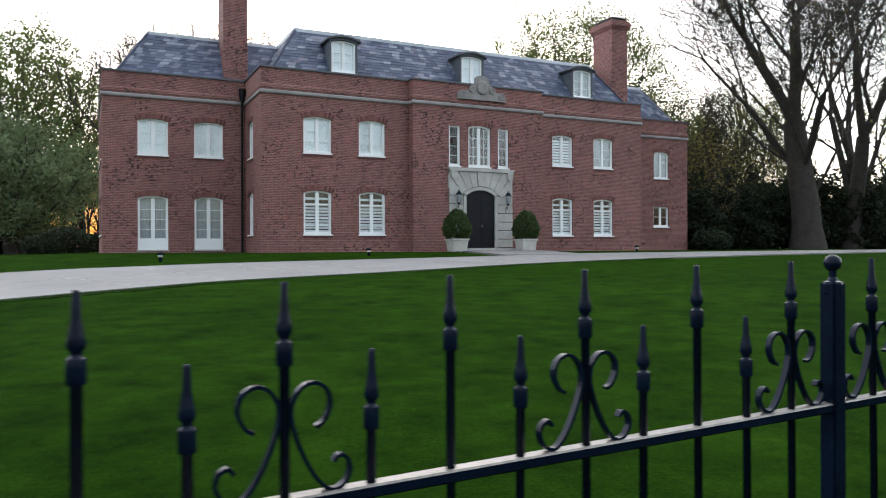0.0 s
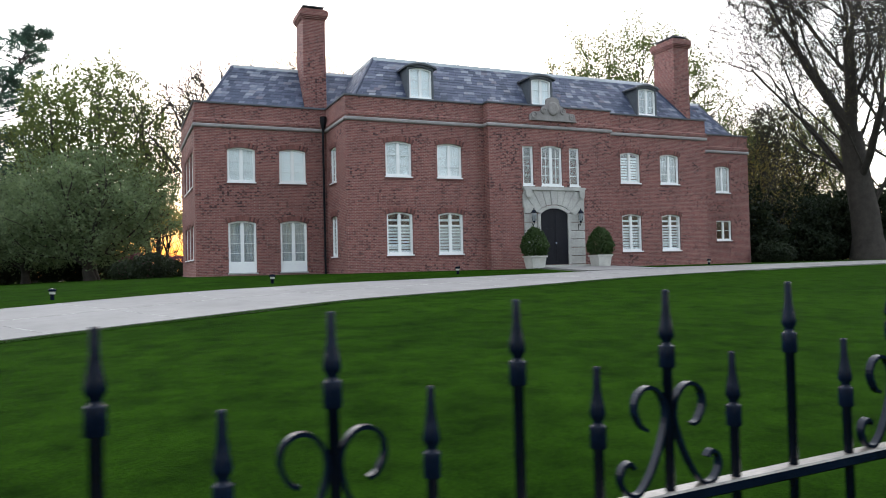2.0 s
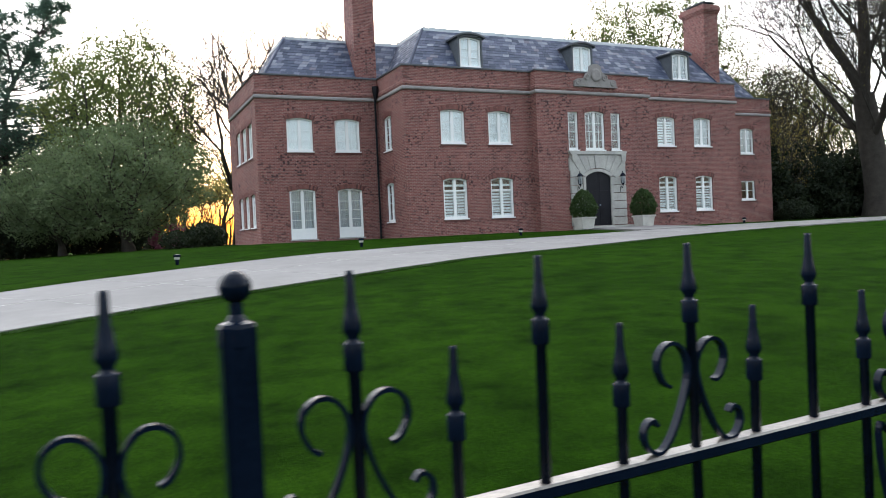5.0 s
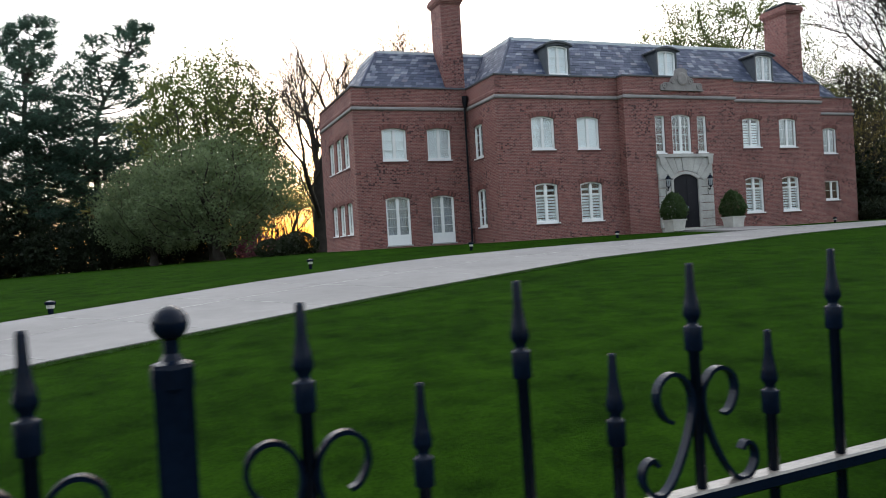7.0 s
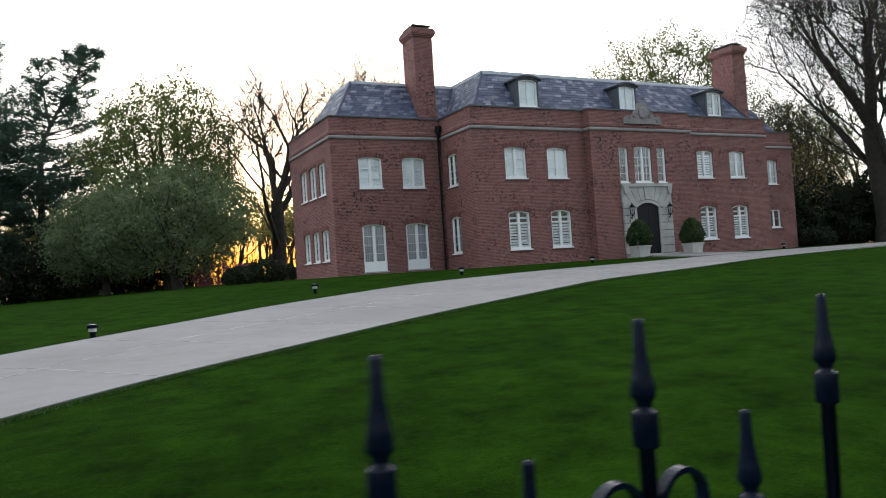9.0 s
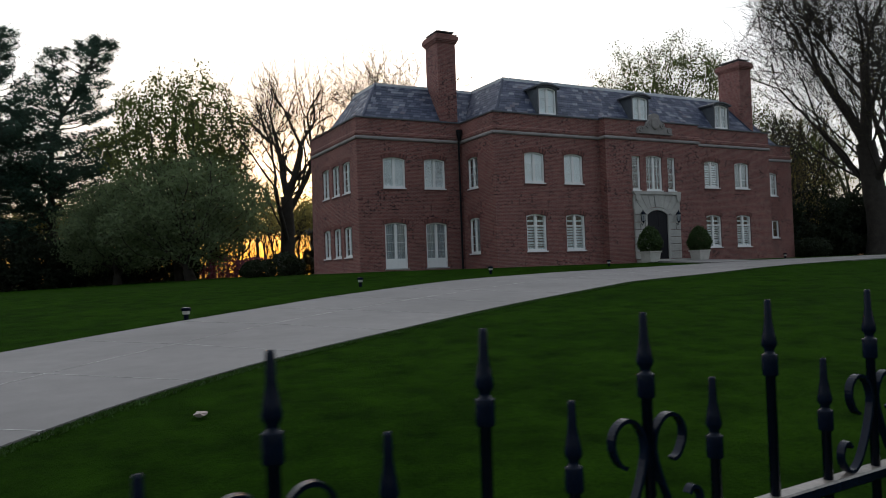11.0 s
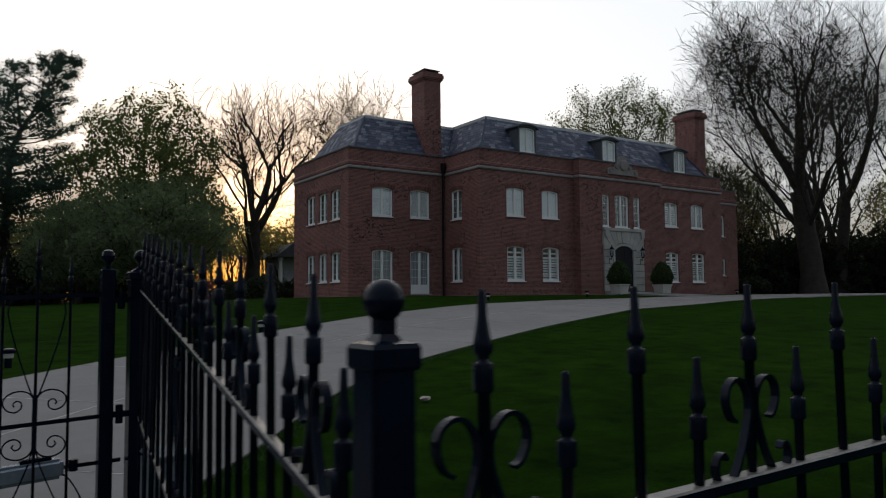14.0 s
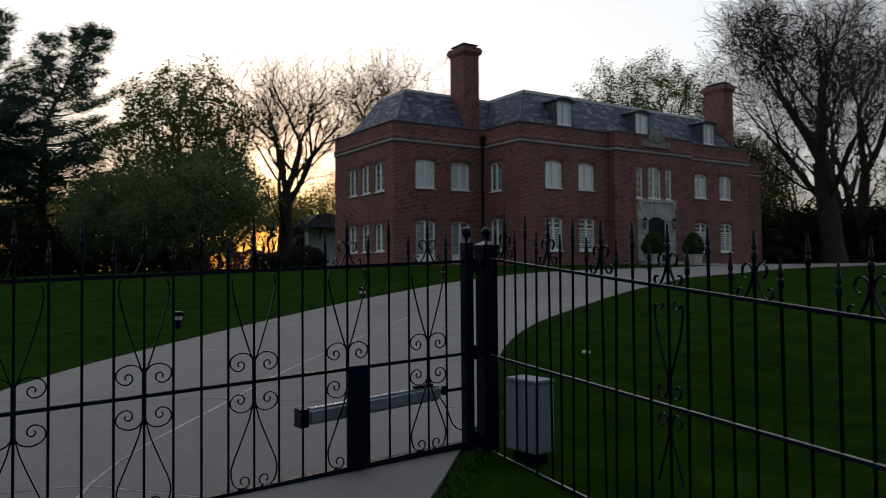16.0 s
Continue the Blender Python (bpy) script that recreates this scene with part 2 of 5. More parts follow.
LAMPGLASS = simple("lantern_glass", (0.25, 0.27, 0.29), (0.34, 0.36, 0.38), 3.0, 0.12)
INNER = simple("plaster_inside", (0.22, 0.21, 0.20), (0.30, 0.29, 0.27), 1.0, 0.9)
LEAF_PEAR = leaf_material("spring_leaf", (0.075, 0.11, 0.054), (0.115, 0.16, 0.078), (0.165, 0.21, 0.105), 0.4)
LEAF_BUD = leaf_material("bud_leaf", (0.10, 0.085, 0.025), (0.19, 0.165, 0.05), (0.25, 0.22, 0.07), 0.5)
LEAF_FRESH = leaf_material("fresh_leaf", (0.05, 0.075, 0.022), (0.085, 0.115, 0.032), (0.13, 0.155, 0.045), 0.35)
LEAF_GOLD = leaf_material("golden_bud", (0.14, 0.10, 0.025), (0.22, 0.17, 0.04), (0.28, 0.22, 0.06), 0.5)
LEAF_PINE = leaf_material("pine_needle", (0.020, 0.045, 0.034), (0.036, 0.074, 0.054), (0.060, 0.105, 0.076))
OLDSTONE = simple("weathered_stone", (0.19, 0.172, 0.168), (0.33, 0.305, 0.295), 2.2, 0.9, bump_d=0.01)
LEAF_BOX = leaf_material("boxwood_leaf", (0.020, 0.040, 0.012), (0.035, 0.062, 0.018), (0.05, 0.085, 0.025))
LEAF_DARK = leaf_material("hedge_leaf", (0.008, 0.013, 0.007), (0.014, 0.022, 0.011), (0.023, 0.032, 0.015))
LEAF_PINK = leaf_material("pink_blossom", (0.10, 0.03, 0.06), (0.16, 0.05, 0.09), (0.22, 0.08, 0.13))


# ---- mesh helpers ----
def box(bm, x0, x1, y0, y1, z0, z1, m=None):
    vs = [bm.verts.new((x, y, z)) for z in (z0, z1) for x, y in ((x0, y0), (x1, y0), (x1, y1), (x0, y1))]
    if m is not None:
        for v in vs:
            v.co = m @ v.co
    for q in ((3, 2, 1, 0), (4, 5, 6, 7), (0, 1, 5, 4), (1, 2, 6, 5), (2, 3, 7, 6), (3, 0, 4, 7)):
        bm.faces.new([vs[i] for i in q])
    return vs


def prism(bm, pts, y0, y1, m=None):
    """A polygon in x, z swept from y0 (front) to y1."""
    a = [bm.verts.new((x, y0, z)) for x, z in pts]
    b = [bm.verts.new((x, y1, z)) for x, z in pts]
    if m is not None:
        for v in a + b:
            v.co = m @ v.co
    k = len(pts)
    bm.faces.new(a)
    bm.faces.new(b[::-1])
    for i in range(k):
        bm.faces.new((a[i], b[i], b[(i + 1) % k], a[(i + 1) % k]))


def lathe(bm, prof, sides=10, c=(0, 0, 0), square=False):
    """Rings (r, z) round the z axis."""
    rings = []
    for r, z in prof:
        off = math.pi / sides if square else 0.0
        k = r * (math.sqrt(2) if square and sides == 4 else 1)
        rings.append([bm.verts.new((c[0] + k * math.cos(off + 2 * math.pi * i / sides), c[1] + k * math.sin(off + 2 * math.pi * i / sides), c[2] + z)) for i in range(sides)])
    for a, b in zip(rings, rings[1:]):
        for i in range(sides):
            bm.faces.new((a[i], a[(i + 1) % sides], b[(i + 1) % sides], b[i]))
    bm.faces.new(rings[0][::-1])
    bm.faces.new(rings[-1])


def smooth_path(pts, n=4):
    out = []
    for i in range(len(pts) - 1):
        p0, p1, p2, p3 = pts[max(0, i - 1)], pts[i], pts[i + 1], pts[min(len(pts) - 1, i + 2)]
        for j in range(n):
            t = j / n
            out.append(tuple(0.5 * (2 * b + (c - a) * t + (2 * a - 5 * b + 4 * c - d) * t * t + (3 * b - a - 3 * c + d) * t ** 3) for a, b, c, d in zip(p0, p1, p2, p3)))
    return out + [tuple(pts[-1])]


def strap(bm, pts, wide, thick):
    """A flat bar bent in the x-z plane: wide along y."""
    k = len(pts)
    rings = []
    for i, (x, z) in enumerate(pts):
        a, b = pts[max(0, i - 1)], pts[min(k - 1, i + 1)]
        dx, dz = b[0] - a[0], b[1] - a[1]
        s = math.hypot(dx, dz) or 1.0
        nx, nz = -dz / s * thick / 2, dx / s * thick / 2
        rings.append([bm.verts.new(c) for c in ((x + nx, -wide / 2, z + nz), (x + nx, wide / 2, z + nz), (x - nx, wide / 2, z - nz), (x - nx, -wide / 2, z - nz))])
    for a, b in zip(rings, rings[1:]):
        for i in range(4):
            bm.faces.new((a[i], b[i], b[(i + 1) % 4], a[(i + 1) % 4]))
    bm.faces.new(rings[0])
    bm.faces.new(rings[-1][::-1])


def mesh_of(name, bm, mat, smooth=False):
    bmesh.ops.recalc_face_normals(bm, faces=bm.faces)
    me = bpy.data.meshes.new(name)
    bm.to_mesh(me)
    bm.free()
    me.materials.append(mat)
    if smooth:
        for f in me.polygons:
            f.use_smooth = True
    return me


def part(name, bm, mat, parent, label="", smooth=False):
    ob = new(name, bm if isinstance(bm, bpy.types.Mesh) else mesh_of(name, bm, mat, smooth))
    ob.parent = parent
    if label:
        ob["label"] = label
    return ob


def raw_mesh(name, verts, faces, mat):
    me = bpy.data.meshes.new(name)
    me.from_pydata(verts, [], faces)
    me.materials.append(mat)
    return me


def thing(name, label, category, at=(0, 0, 0), turn=0.0, group="", kind=""):
    ob = new(name)
    ob.empty_display_size = 0.2
    ob.matrix_world = pose(*at, 0, 0, turn)
    return tagged(ob, label, category, group, kind)


# ---- ground ----
def ground_z(x, y):
    zf = -0.93 + 0.0165 * (max(-60.0, min(60.0, x)) + 6.7)
    zh = 0.45 - 0.03 * max(0.0, min(40.0, -8 - x))
    u = min(1.0, max(0.0, (y + 29) / 27))
    return zf + u * (zh - zf)


# edges of the drive, from the gate round to the far side of the house
DRIVE_NEAR = smooth_path([(-24.7, -60), (-24.7, -32), (-24.5, -27.3), (-23.91, -26.3), (-23.43, -25.76), (-22.0, -24.3), (-20.15, -22.1), (-18.1, -20.3), (-15.4, -18.6), (-11.9, -16.6), (-7.9, -14.7), (-5.3, -13.4), (-0.8, -12.1), (4.7, -10.2), (10, -9.0), (18, -7.6), (30, -6.6), (60, -6.0)], 6)
DRIVE_FAR = smooth_path([(-27.5, -60), (-27.5, -32), (-27.5, -27), (-27.3, -24.5), (-25.7, -21.2), (-22.6, -18.1), (-19.1, -15.1), (-16.1, -12.9), (-13.9, -11.4), (-10.0, -9.5), (-7.5, -8.9), (-4.2, -7.9), (1.1, -7.0), (6.0, -6.0), (9.5, -4.9), (16, -4.4), (30, -3.6), (60, -3.0)], 6)


def resample(path, n):
    p = np.array(path)
    s = np.r_[0, np.cumsum(np.hypot(*np.diff(p, axis=0).T))]
    q = np.linspace(0, s[-1], n)
    return np.stack([np.interp(q, s, p[:, 0]), np.interp(q, s, p[:, 1])], 1)


def build_ground():
    xs = np.r_[-1500, -600, -250, -120, -70, np.arange(-50, 50.1, 2.5), 70, 120, 250, 600, 1500]
    ys = np.r_[-1500, -600, -250, -120, -70, np.arange(-45, 30.1, 2.5), 50, 90, 160, 300, 700, 1500]
    verts = [(x, y, ground_z(x, y) + 0.02 * noise.noise((x * 0.2, y * 0.2, 0))) for y in ys for x in xs]
    w = len(xs)
    faces = [(j * w + i, j * w + i + 1, (j + 1) * w + i + 1, (j + 1) * w + i) for j in range(len(ys) - 1) for i in range(w - 1)]
    g = new("ground", raw_mesh("ground", verts, faces, GRASS))
    for f in g.data.polygons:
        f.use_smooth = True
    return tagged(g, "mown green lawn rising gently towards the house", "lawn", kind="structure")


build_ground()
N_DR = 260
DRIVE_MID = smooth_path([(-26.0, -60), (-26.0, -34), (-25.9, -27.5), (-25.67, -25.15), (-24.2, -23.2), (-22.44, -21.27), (-18.7, -17.7), (-15.0, -15.0), (-9.0, -12.1), (-5.0, -10.7), (1.5, -9.0), (8.0, -7.4), (17, -6.0), (30, -5.1), (60, -4.5)], 6)
mid_s = resample(DRIVE_MID, N_DR)


def across(path):
    """The points of an edge that lie square to the middle joint."""
    p = resample(path, 2600)
    i = [int(np.argmin(np.hypot(*(p - m).T))) for m in mid_s]
    i[0], i[-1] = 0, len(p) - 1
    return p[np.maximum.accumulate(i)]


near_s, far_s = across(DRIVE_NEAR), across(DRIVE_FAR)


def build_drive():
    """Slabs of concrete with sunk joints, a little above the lawn."""
    road = tagged(new("driveway"), "pale concrete driveway curving up from the gate", "driveway", kind="structure")
    c0 = int(np.argmin(np.hypot(*(mid_s - np.array((-25.5, -24.95))).T)))
    cuts = [0] + list(range(c0 % 5 + 5, N_DR - 3, 5)) + [N_DR - 1]
    for a, b in zip(cuts, cuts[1:]):
        idx = list(range(a, b + 1))
        for half in (0, 1):
            verts, faces, cols = [], [], 3
            for k, i in enumerate(idx):
                sides = (near_s, mid_s) if half == 0 else (mid_s, far_s)
                p, q = sides[0][i], sides[1][i]
                if k == 0 and i > 0:
                    p, q = p + (sides[0][i + 1] - p) * 0.05, q + (sides[1][i + 1] - q) * 0.05
                gap = (q - p) / (np.hypot(*(q - p)) + 1e-9) * 0.012
                p, q = (p, q - gap) if half == 0 else (p + gap, q)
                for c in range(cols + 1):
                    x, y = p + (q - p) * (c / cols)
                    verts.append((x, y, ground_z(x, y) + 0.045))
            w = cols + 1
            for k in range(len(idx) - 1):
                for c in range(cols):
                    faces.append((k * w + c, (k + 1) * w + c, (k + 1) * w + c + 1, k * w + c + 1))
            base = len(verts)
            verts += [(x, y, z - 0.12) for x, y, z in verts]
            rim = list(range(w)) + [k * w + cols for k in range(1, len(idx))] + [(len(idx) - 1) * w + c for c in range(cols - 1, -1, -1)] + [k * w for k in range(len(idx) - 2, 0, -1)]
            for i, v in enumerate(rim):
                u = rim[(i + 1) % len(rim)]
                faces.append((v, u, u + base, v + base))
            part("slab", raw_mesh("slab", verts, faces, CONCRETE), None, road)
    rng2 = random.Random(8)
    lines = [(mid_s[k:k + 11], 0.013) for k in range(30, N_DR - 40, 10)] + [(np.array([near_s[c], mid_s[c], far_s[c]]), 0.009) for c in cuts[1:-1]]
    for pts, w in lines:
        verts = []
        for i, p in enumerate(pts):
            d = pts[min(i + 1, len(pts) - 1)] - pts[max(i - 1, 0)]
            s = np.array([d[1], -d[0]]) / (np.hypot(*d) + 1e-9) * w * rng2.uniform(0.8, 1.2)
            verts += [(*(p - s), ground_z(*(p - s)) + 0.049), (*(p + s), ground_z(*(p + s)) + 0.049)]
        verts += [(x, y, z - 0.03) for x, y, z in verts]
        m = 2 * len(pts)
        faces = []
        for i in range(len(pts) - 1):
            k = 2 * i
            faces += [(k, k + 1, k + 3, k + 2), (k, k + 2, k + 2 + m, k + m), (k + 1, k + 1 + m, k + 3 + m, k + 3)]
        part("joint", raw_mesh("joint", verts, faces, JOINT), None, road, "pale joint filler")
    return road


build_drive()


# ---- house ----
ARCHBRICK = leaf_material("arch_brick", (0.060, 0.028, 0.028), (0.150, 0.060, 0.053), (0.22, 0.092, 0.078), 0.0)
house = thing("house", "two-storey red brick mansion with a slate mansard roof and white windows", "house")
Z_TOP, Z_BAND = 7.95, 6.88
WING_Y, BAY_Y, LEFT, RIGHT, BACK = 3.2, -0.5, -7.5, 24.0, 10.2
MAIN_L, MAIN_R, BAY_L, BAY_R = -1.74, 17.75, 4.72, 11.36


def arc_points(w, h, rise, n=10):
    if rise <= 0:
        return [(0, h), (w, h)]
    r = (w * w / 4 + rise * rise) / (2 * rise)
    a = math.asin(w / 2 / r)
    return [(w / 2 + r * math.sin(-a + 2 * a * i / n), h - r + r * math.cos(-a + 2 * a * i / n)) for i in range(n + 1)]


WINDOW_MESH = {}


def window_meshes(w, h, rise, cols, rows, transom, cover, panel=0.0):
    key = (w, h, rise, cols, rows, transom, cover, panel)
    if key in WINDOW_MESH:
        return WINDOW_MESH[key]
    out = []
    f = 0.065
    arc = arc_points(w, h, rise)
    inner = arc_points(w - 2 * f, h - f, rise * 0.9) if rise else [(0, h - f), (w - 2 * f, h - f)]
    inner = [(x + f, z) for x, z in inner]
    bm = bmesh.new()
    box(bm, 0, f, 0.07, 0.17, 0, arc[0][1])
    box(bm, w - f, w, 0.07, 0.17, 0, arc[-1][1])
    box(bm, f, w - f, 0.07, 0.17, 0, f)
    prism(bm, arc + inner[::-1], 0.07, 0.17)
    out.append(("frame", mesh_of("frame", bm, WHITE), ""))
    z0, z1 = f + panel, h - f - rise * 0.9
    if panel:
        bm = bmesh.new()
        box(bm, f, w - f, 0.09, 0.14, f, f + panel)
        for s in range(2):
            x0 = f + s * (w / 2 - f) + 0.1
            box(bm, x0, x0 + w / 2 - f - 0.2, 0.075, 0.089, f + 0.08, f + panel - 0.08)
        out.append(("door_panel", mesh_of("door_panel", bm, WHITE), ""))
    bm = bmesh.new()
    mid = 0.045
    if cols > 1:
        box(bm, w / 2 - mid, w / 2 + mid, 0.08, 0.15, z0, h - f - 0.004)
    if transom:
        box(bm, f, w - f, 0.078, 0.152, z1 - transom - 0.035, z1 - transom + 0.035)
    for s in range(2 if cols > 1 else 1):
        a, b = (f, w / 2 - mid) if cols > 1 and s == 0 else (w / 2 + mid, w - f) if cols > 1 else (f, w - f)
        box(bm, a, a + 0.03, 0.095, 0.145, z0, z1 + rise * 0.3)
        box(bm, b - 0.03, b, 0.095, 0.145, z0, z1 + rise * 0.3)
        box(bm, a + 0.03, b - 0.03, 0.095, 0.145, z0, z0 + 0.04)
        per = max(1, cols // 2)
        for c in range(1, per):
            x = a + (b - a) * c / per
            box(bm, x - 0.011, x + 0.011, 0.1, 0.14, z0 + 0.04, z1)
    out.append(("sash", mesh_of("sash", bm, WHITE), ""))
    top = z1 - transom
    for r in range(1, rows):
        z = z0 + (top - z0) * r / rows
        bm = bmesh.new()
        box(bm, f + 0.03, w - f - 0.03, 0.103, 0.137, z - 0.011, z + 0.011)
        out.append(("muntin", mesh_of("muntin", bm, WHITE), ""))
    bm = bmesh.new()
    prism(bm, [(f, f + panel)] + [(f, inner[0][1])] + inner[1:-1] + [(w - f, inner[-1][1]), (w - f, f + panel)], 0.118, 0.123)
    out.append(("pane", mesh_of("pane", bm, GLASS), ""))
    bm = bmesh.new()
    if cover == "blind":
        box(bm, f, w - f, 0.175, 0.18, f + 0.01, h - 0.03)
        for i in range(2):
            a = f + 0.02 + i * (w / 2 - f)
            nb = 5
            for j in range(nb):
                zb = f + 0.03 + (h - rise - 0.13 - f) * j / nb
                box(bm, a, a + w / 2 - f - 0.03, 0.160, 0.174, zb, zb + (h - rise - 0.13 - f) / nb - 0.025)
        out.append(("shutter", mesh_of("shutter", bm, BLIND), "closed white inside shutters"))
    elif cover == "louvre":
        for s in range(2):
            a, b = (f + 0.03, w / 2 - 0.05) if s == 0 else (w / 2 + 0.05, w - f - 0.03)
            for i in range(int((h - 0.22) / 0.135)):
                z = 0.1 + i * 0.135
                if transom and abs(z - (z1 - transom)) < 0.07:
                    continue
                box(bm, a, b, 0.0, 0.10, -0.006, 0.006, pose(0, 0.175, z, 70, 0, 0))
            box(bm, a - 0.04, a - 0.002, 0.18, 0.215, 0.06, h - rise)
            box(bm, b + 0.002, b + 0.04, 0.18, 0.215, 0.06, h - rise)
        out.append(("louvre_shutter", mesh_of("louvre_shutter", bm, BLIND), "open white louvred shutters"))
    elif cover == "curtain":
        n = 40
        for i in range(n):
            a, b = f + (w - 2 * f) * i / n, f + (w - 2 * f) * (i + 1) / n
            ya, yb = 0.24 + 0.02 * math.sin(i * 1.7), 0.24 + 0.02 * math.sin((i + 1) * 1.7)
            v = [bm.verts.new(p) for p in ((a, ya, 0.05), (b, yb, 0.05), (b, yb, h - 0.02), (a, ya, h - 0.02), (a, ya + 0.01, 0.05), (b, yb + 0.01, 0.05), (b, yb + 0.01, h - 0.02), (a, ya + 0.01, h - 0.02))]
            bm.faces.new(v[:4])
            bm.faces.new(v[4:][::-1])
        out.append(("curtain", mesh_of("curtain", bm, CURTAIN), "drawn pale grey curtain"))
    else:
        bm.free()
    if rise:
        bm = bmesh.new()
        k = len(arc) // 2
        prism(bm, arc[:k + 1] + [(0, h)], 0.0, 0.2)
        prism(bm, arc[k:] + [(w, h)], 0.0, 0.2)
        out.append(("spandrel", mesh_of("spandrel", bm, BRICK), ""))
        bm = bmesh.new()
        r = (w * w / 4 + rise * rise) / (2 * rise)
        a = math.asin(w / 2 / r) * 1.12
        n = 17
        for i in range(n):
            t0, t1 = -a + 2 * a * (i + 0.06) / n, -a + 2 * a * (i + 0.94) / n
            pts = [(w / 2 + q * math.sin(t), h - r + q * math.cos(t)) for q, t in ((r, t0), (r + 0.215, t0), (r + 0.215, t1), (r, t1))]
            prism(bm, pts, -0.008, 0.05)
        out.append(("brick_arch", mesh_of("brick_arch", bm, ARCHBRICK), ""))
    bm = bmesh.new()
    if not panel:
        box(bm, -0.03, w + 0.03, -0.045, 0.16, -0.05, 0.0)
        out.append(("sill", mesh_of("sill", bm, WHITE), ""))
        bm = bmesh.new()
        # brick strip added below the sill as its dark red-brown shadow
        box(bm, -0.06, w + 0.06, -0.03, 0.1, -0.125, -0.052)
        out.append(("sill_shade_brick", mesh_of("sill_shade_brick", bm, ARCHBRICK), "dark brick strip standing for the shadow under the sill"))
    else:
        box(bm, -0.05, w + 0.05, -0.06, 0.16, -0.06, 0.0)
        out.append(("threshold", mesh_of("threshold", bm, STONE), ""))
    WINDOW_MESH[key] = out
    return out


def place_window(name, m, *spec):
    meshes = window_meshes(*spec)
    root = new(name, meshes[0][1])
    root.parent = house
    root.matrix_local = m
    for n, me, label in meshes[1:]:
        ob = new(n, me)
        ob.parent = root
        if label:
            ob["label"] = label
        if n == "pane":
            ob.visible_shadow = False
    return root


def wall(a, b, z0, z1, holes=(), thick=0.3, mat=None):
    """A wall from a to b, its outside to the right of that way; holes (u0, u1, z0, z1) go through."""
    a, b = Vector((*a, 0)), Vector((*b, 0))
    length = (b - a).length
    m = Matrix.Translation(a) @ Matrix.Rotation(math.atan2(b.y - a.y, b.x - a.x), 4, "Z")
    us = sorted({0.0, length, *(u for h in holes for u in h[:2])})
    zs = sorted({z0, z1, *(z for h in holes for z in h[2:])})
    bm = bmesh.new()
    inside = lambda u, z: any(h[0] < u < h[1] and h[2] < z < h[3] for h in holes)  # noqa: E731
    for u0, u1 in zip(us, us[1:]):
        for v0, v1 in zip(zs, zs[1:]):
            if not inside((u0 + u1) / 2, (v0 + v1) / 2):
                for y in (0.0, thick):
                    bm.faces.new([bm.verts.new(m @ Vector(c)) for c in ((u0, y, v0), (u1, y, v0), (u1, y, v1), (u0, y, v1))])
    for u0, u1, v0, v1 in (*holes, (0.0, length, z0, z1)):
        for p, q in (((u0, v0), (u1, v0)), ((u1, v0), (u1, v1)), ((u1, v1), (u0, v1)), ((u0, v1), (u0, v0))):
            bm.faces.new([bm.verts.new(m @ Vector(c)) for c in ((p[0], 0, p[1]), (q[0], 0, q[1]), (q[0], thick, q[1]), (p[0], thick, p[1]))])
    bmesh.ops.remove_doubles(bm, verts=bm.verts, dist=0.0005)
    return part("wall", bm, mat or BRICK, house), m


UPPER = (1.2, 1.52, 0.1, 2, 3, 0.0, "blind")
LOWER = (1.2, 1.83, 0.1, 2, 4, 0.42, "louvre")
LOUVRE_UP = (1.2, 1.52, 0.1, 2, 3, 0.0, "louvre")
CURTAIN_UP = (1.2, 1.52, 0.1, 2, 3, 0.0, "curtain")
FRENCH = (1.2, 2.27, 0.1, 2, 4, 0.0, "curtain", 0.38)
BAY_MID = (1.14, 1.87, 0.1, 4, 4, 0.0, "none")
BAY_SIDE = (0.57, 1.8, 0.0, 1, 4, 0.0, "none")
RETURN_UP = (1.0, 1.58, 0.08, 2, 4, 0.0, "curtain")
RETURN_LOW = (1.0, 1.8, 0.08, 2, 4, 0.0, "curtain")
SIDE_UP = (1.08, 1.58, 0.08, 2, 4, 0.0, "curtain")
SIDE_LOW = (1.08, 1.52, 0.08, 2, 4, 0.0, "curtain")
WING_R_UP = (1.1, 1.55, 0.1, 2, 3, 0.0, "curtain")
WING_R_LOW = (1.15, 1.15, 0.0, 2, 2, 0.0, "none")


def facade(a, b, windows):
    """windows: (name, u, z, spec) along the wall."""
    holes = [(u, u + s[0], z, z + s[1]) for _, u, z, s in windows]
    _, m = wall(a, b, -0.4, Z_TOP, holes)
    for name, u, z, s in windows:
        place_window(name, m @ Matrix.Translation((u, 0, z)), *s)


facade((LEFT + 0.3, WING_Y), (MAIN_L, WING_Y), [("window", 1.05, 4.56, UPPER), ("window", 3.30, 4.56, UPPER), ("french_door", 1.05, 0.58, FRENCH), ("french_door", 3.30, 0.58, FRENCH)])
facade((LEFT, BACK), (LEFT, WING_Y), [("window", BACK - y - 1.08, z, s) for y in (4.17, 5.70, 7.27) for z, s in ((4.41, SIDE_UP), (1.22, SIDE_LOW))])
facade((MAIN_L, WING_Y + 0.3), (MAIN_L, 0), [("window", WING_Y + 0.3 - 2.57, 4.48, RETURN_UP), ("window", WING_Y + 0.3 - 2.57, 1.2, RETURN_LOW)])
facade((MAIN_L + 0.3, 0), (BAY_L, 0), [("window", x - MAIN_L - 0.3, z, s) for x in (0.0, 2.41) for z, s in ((4.58, UPPER), (1.2, LOWER))])
facade((BAY_L, 0.3), (BAY_L, BAY_Y), [])
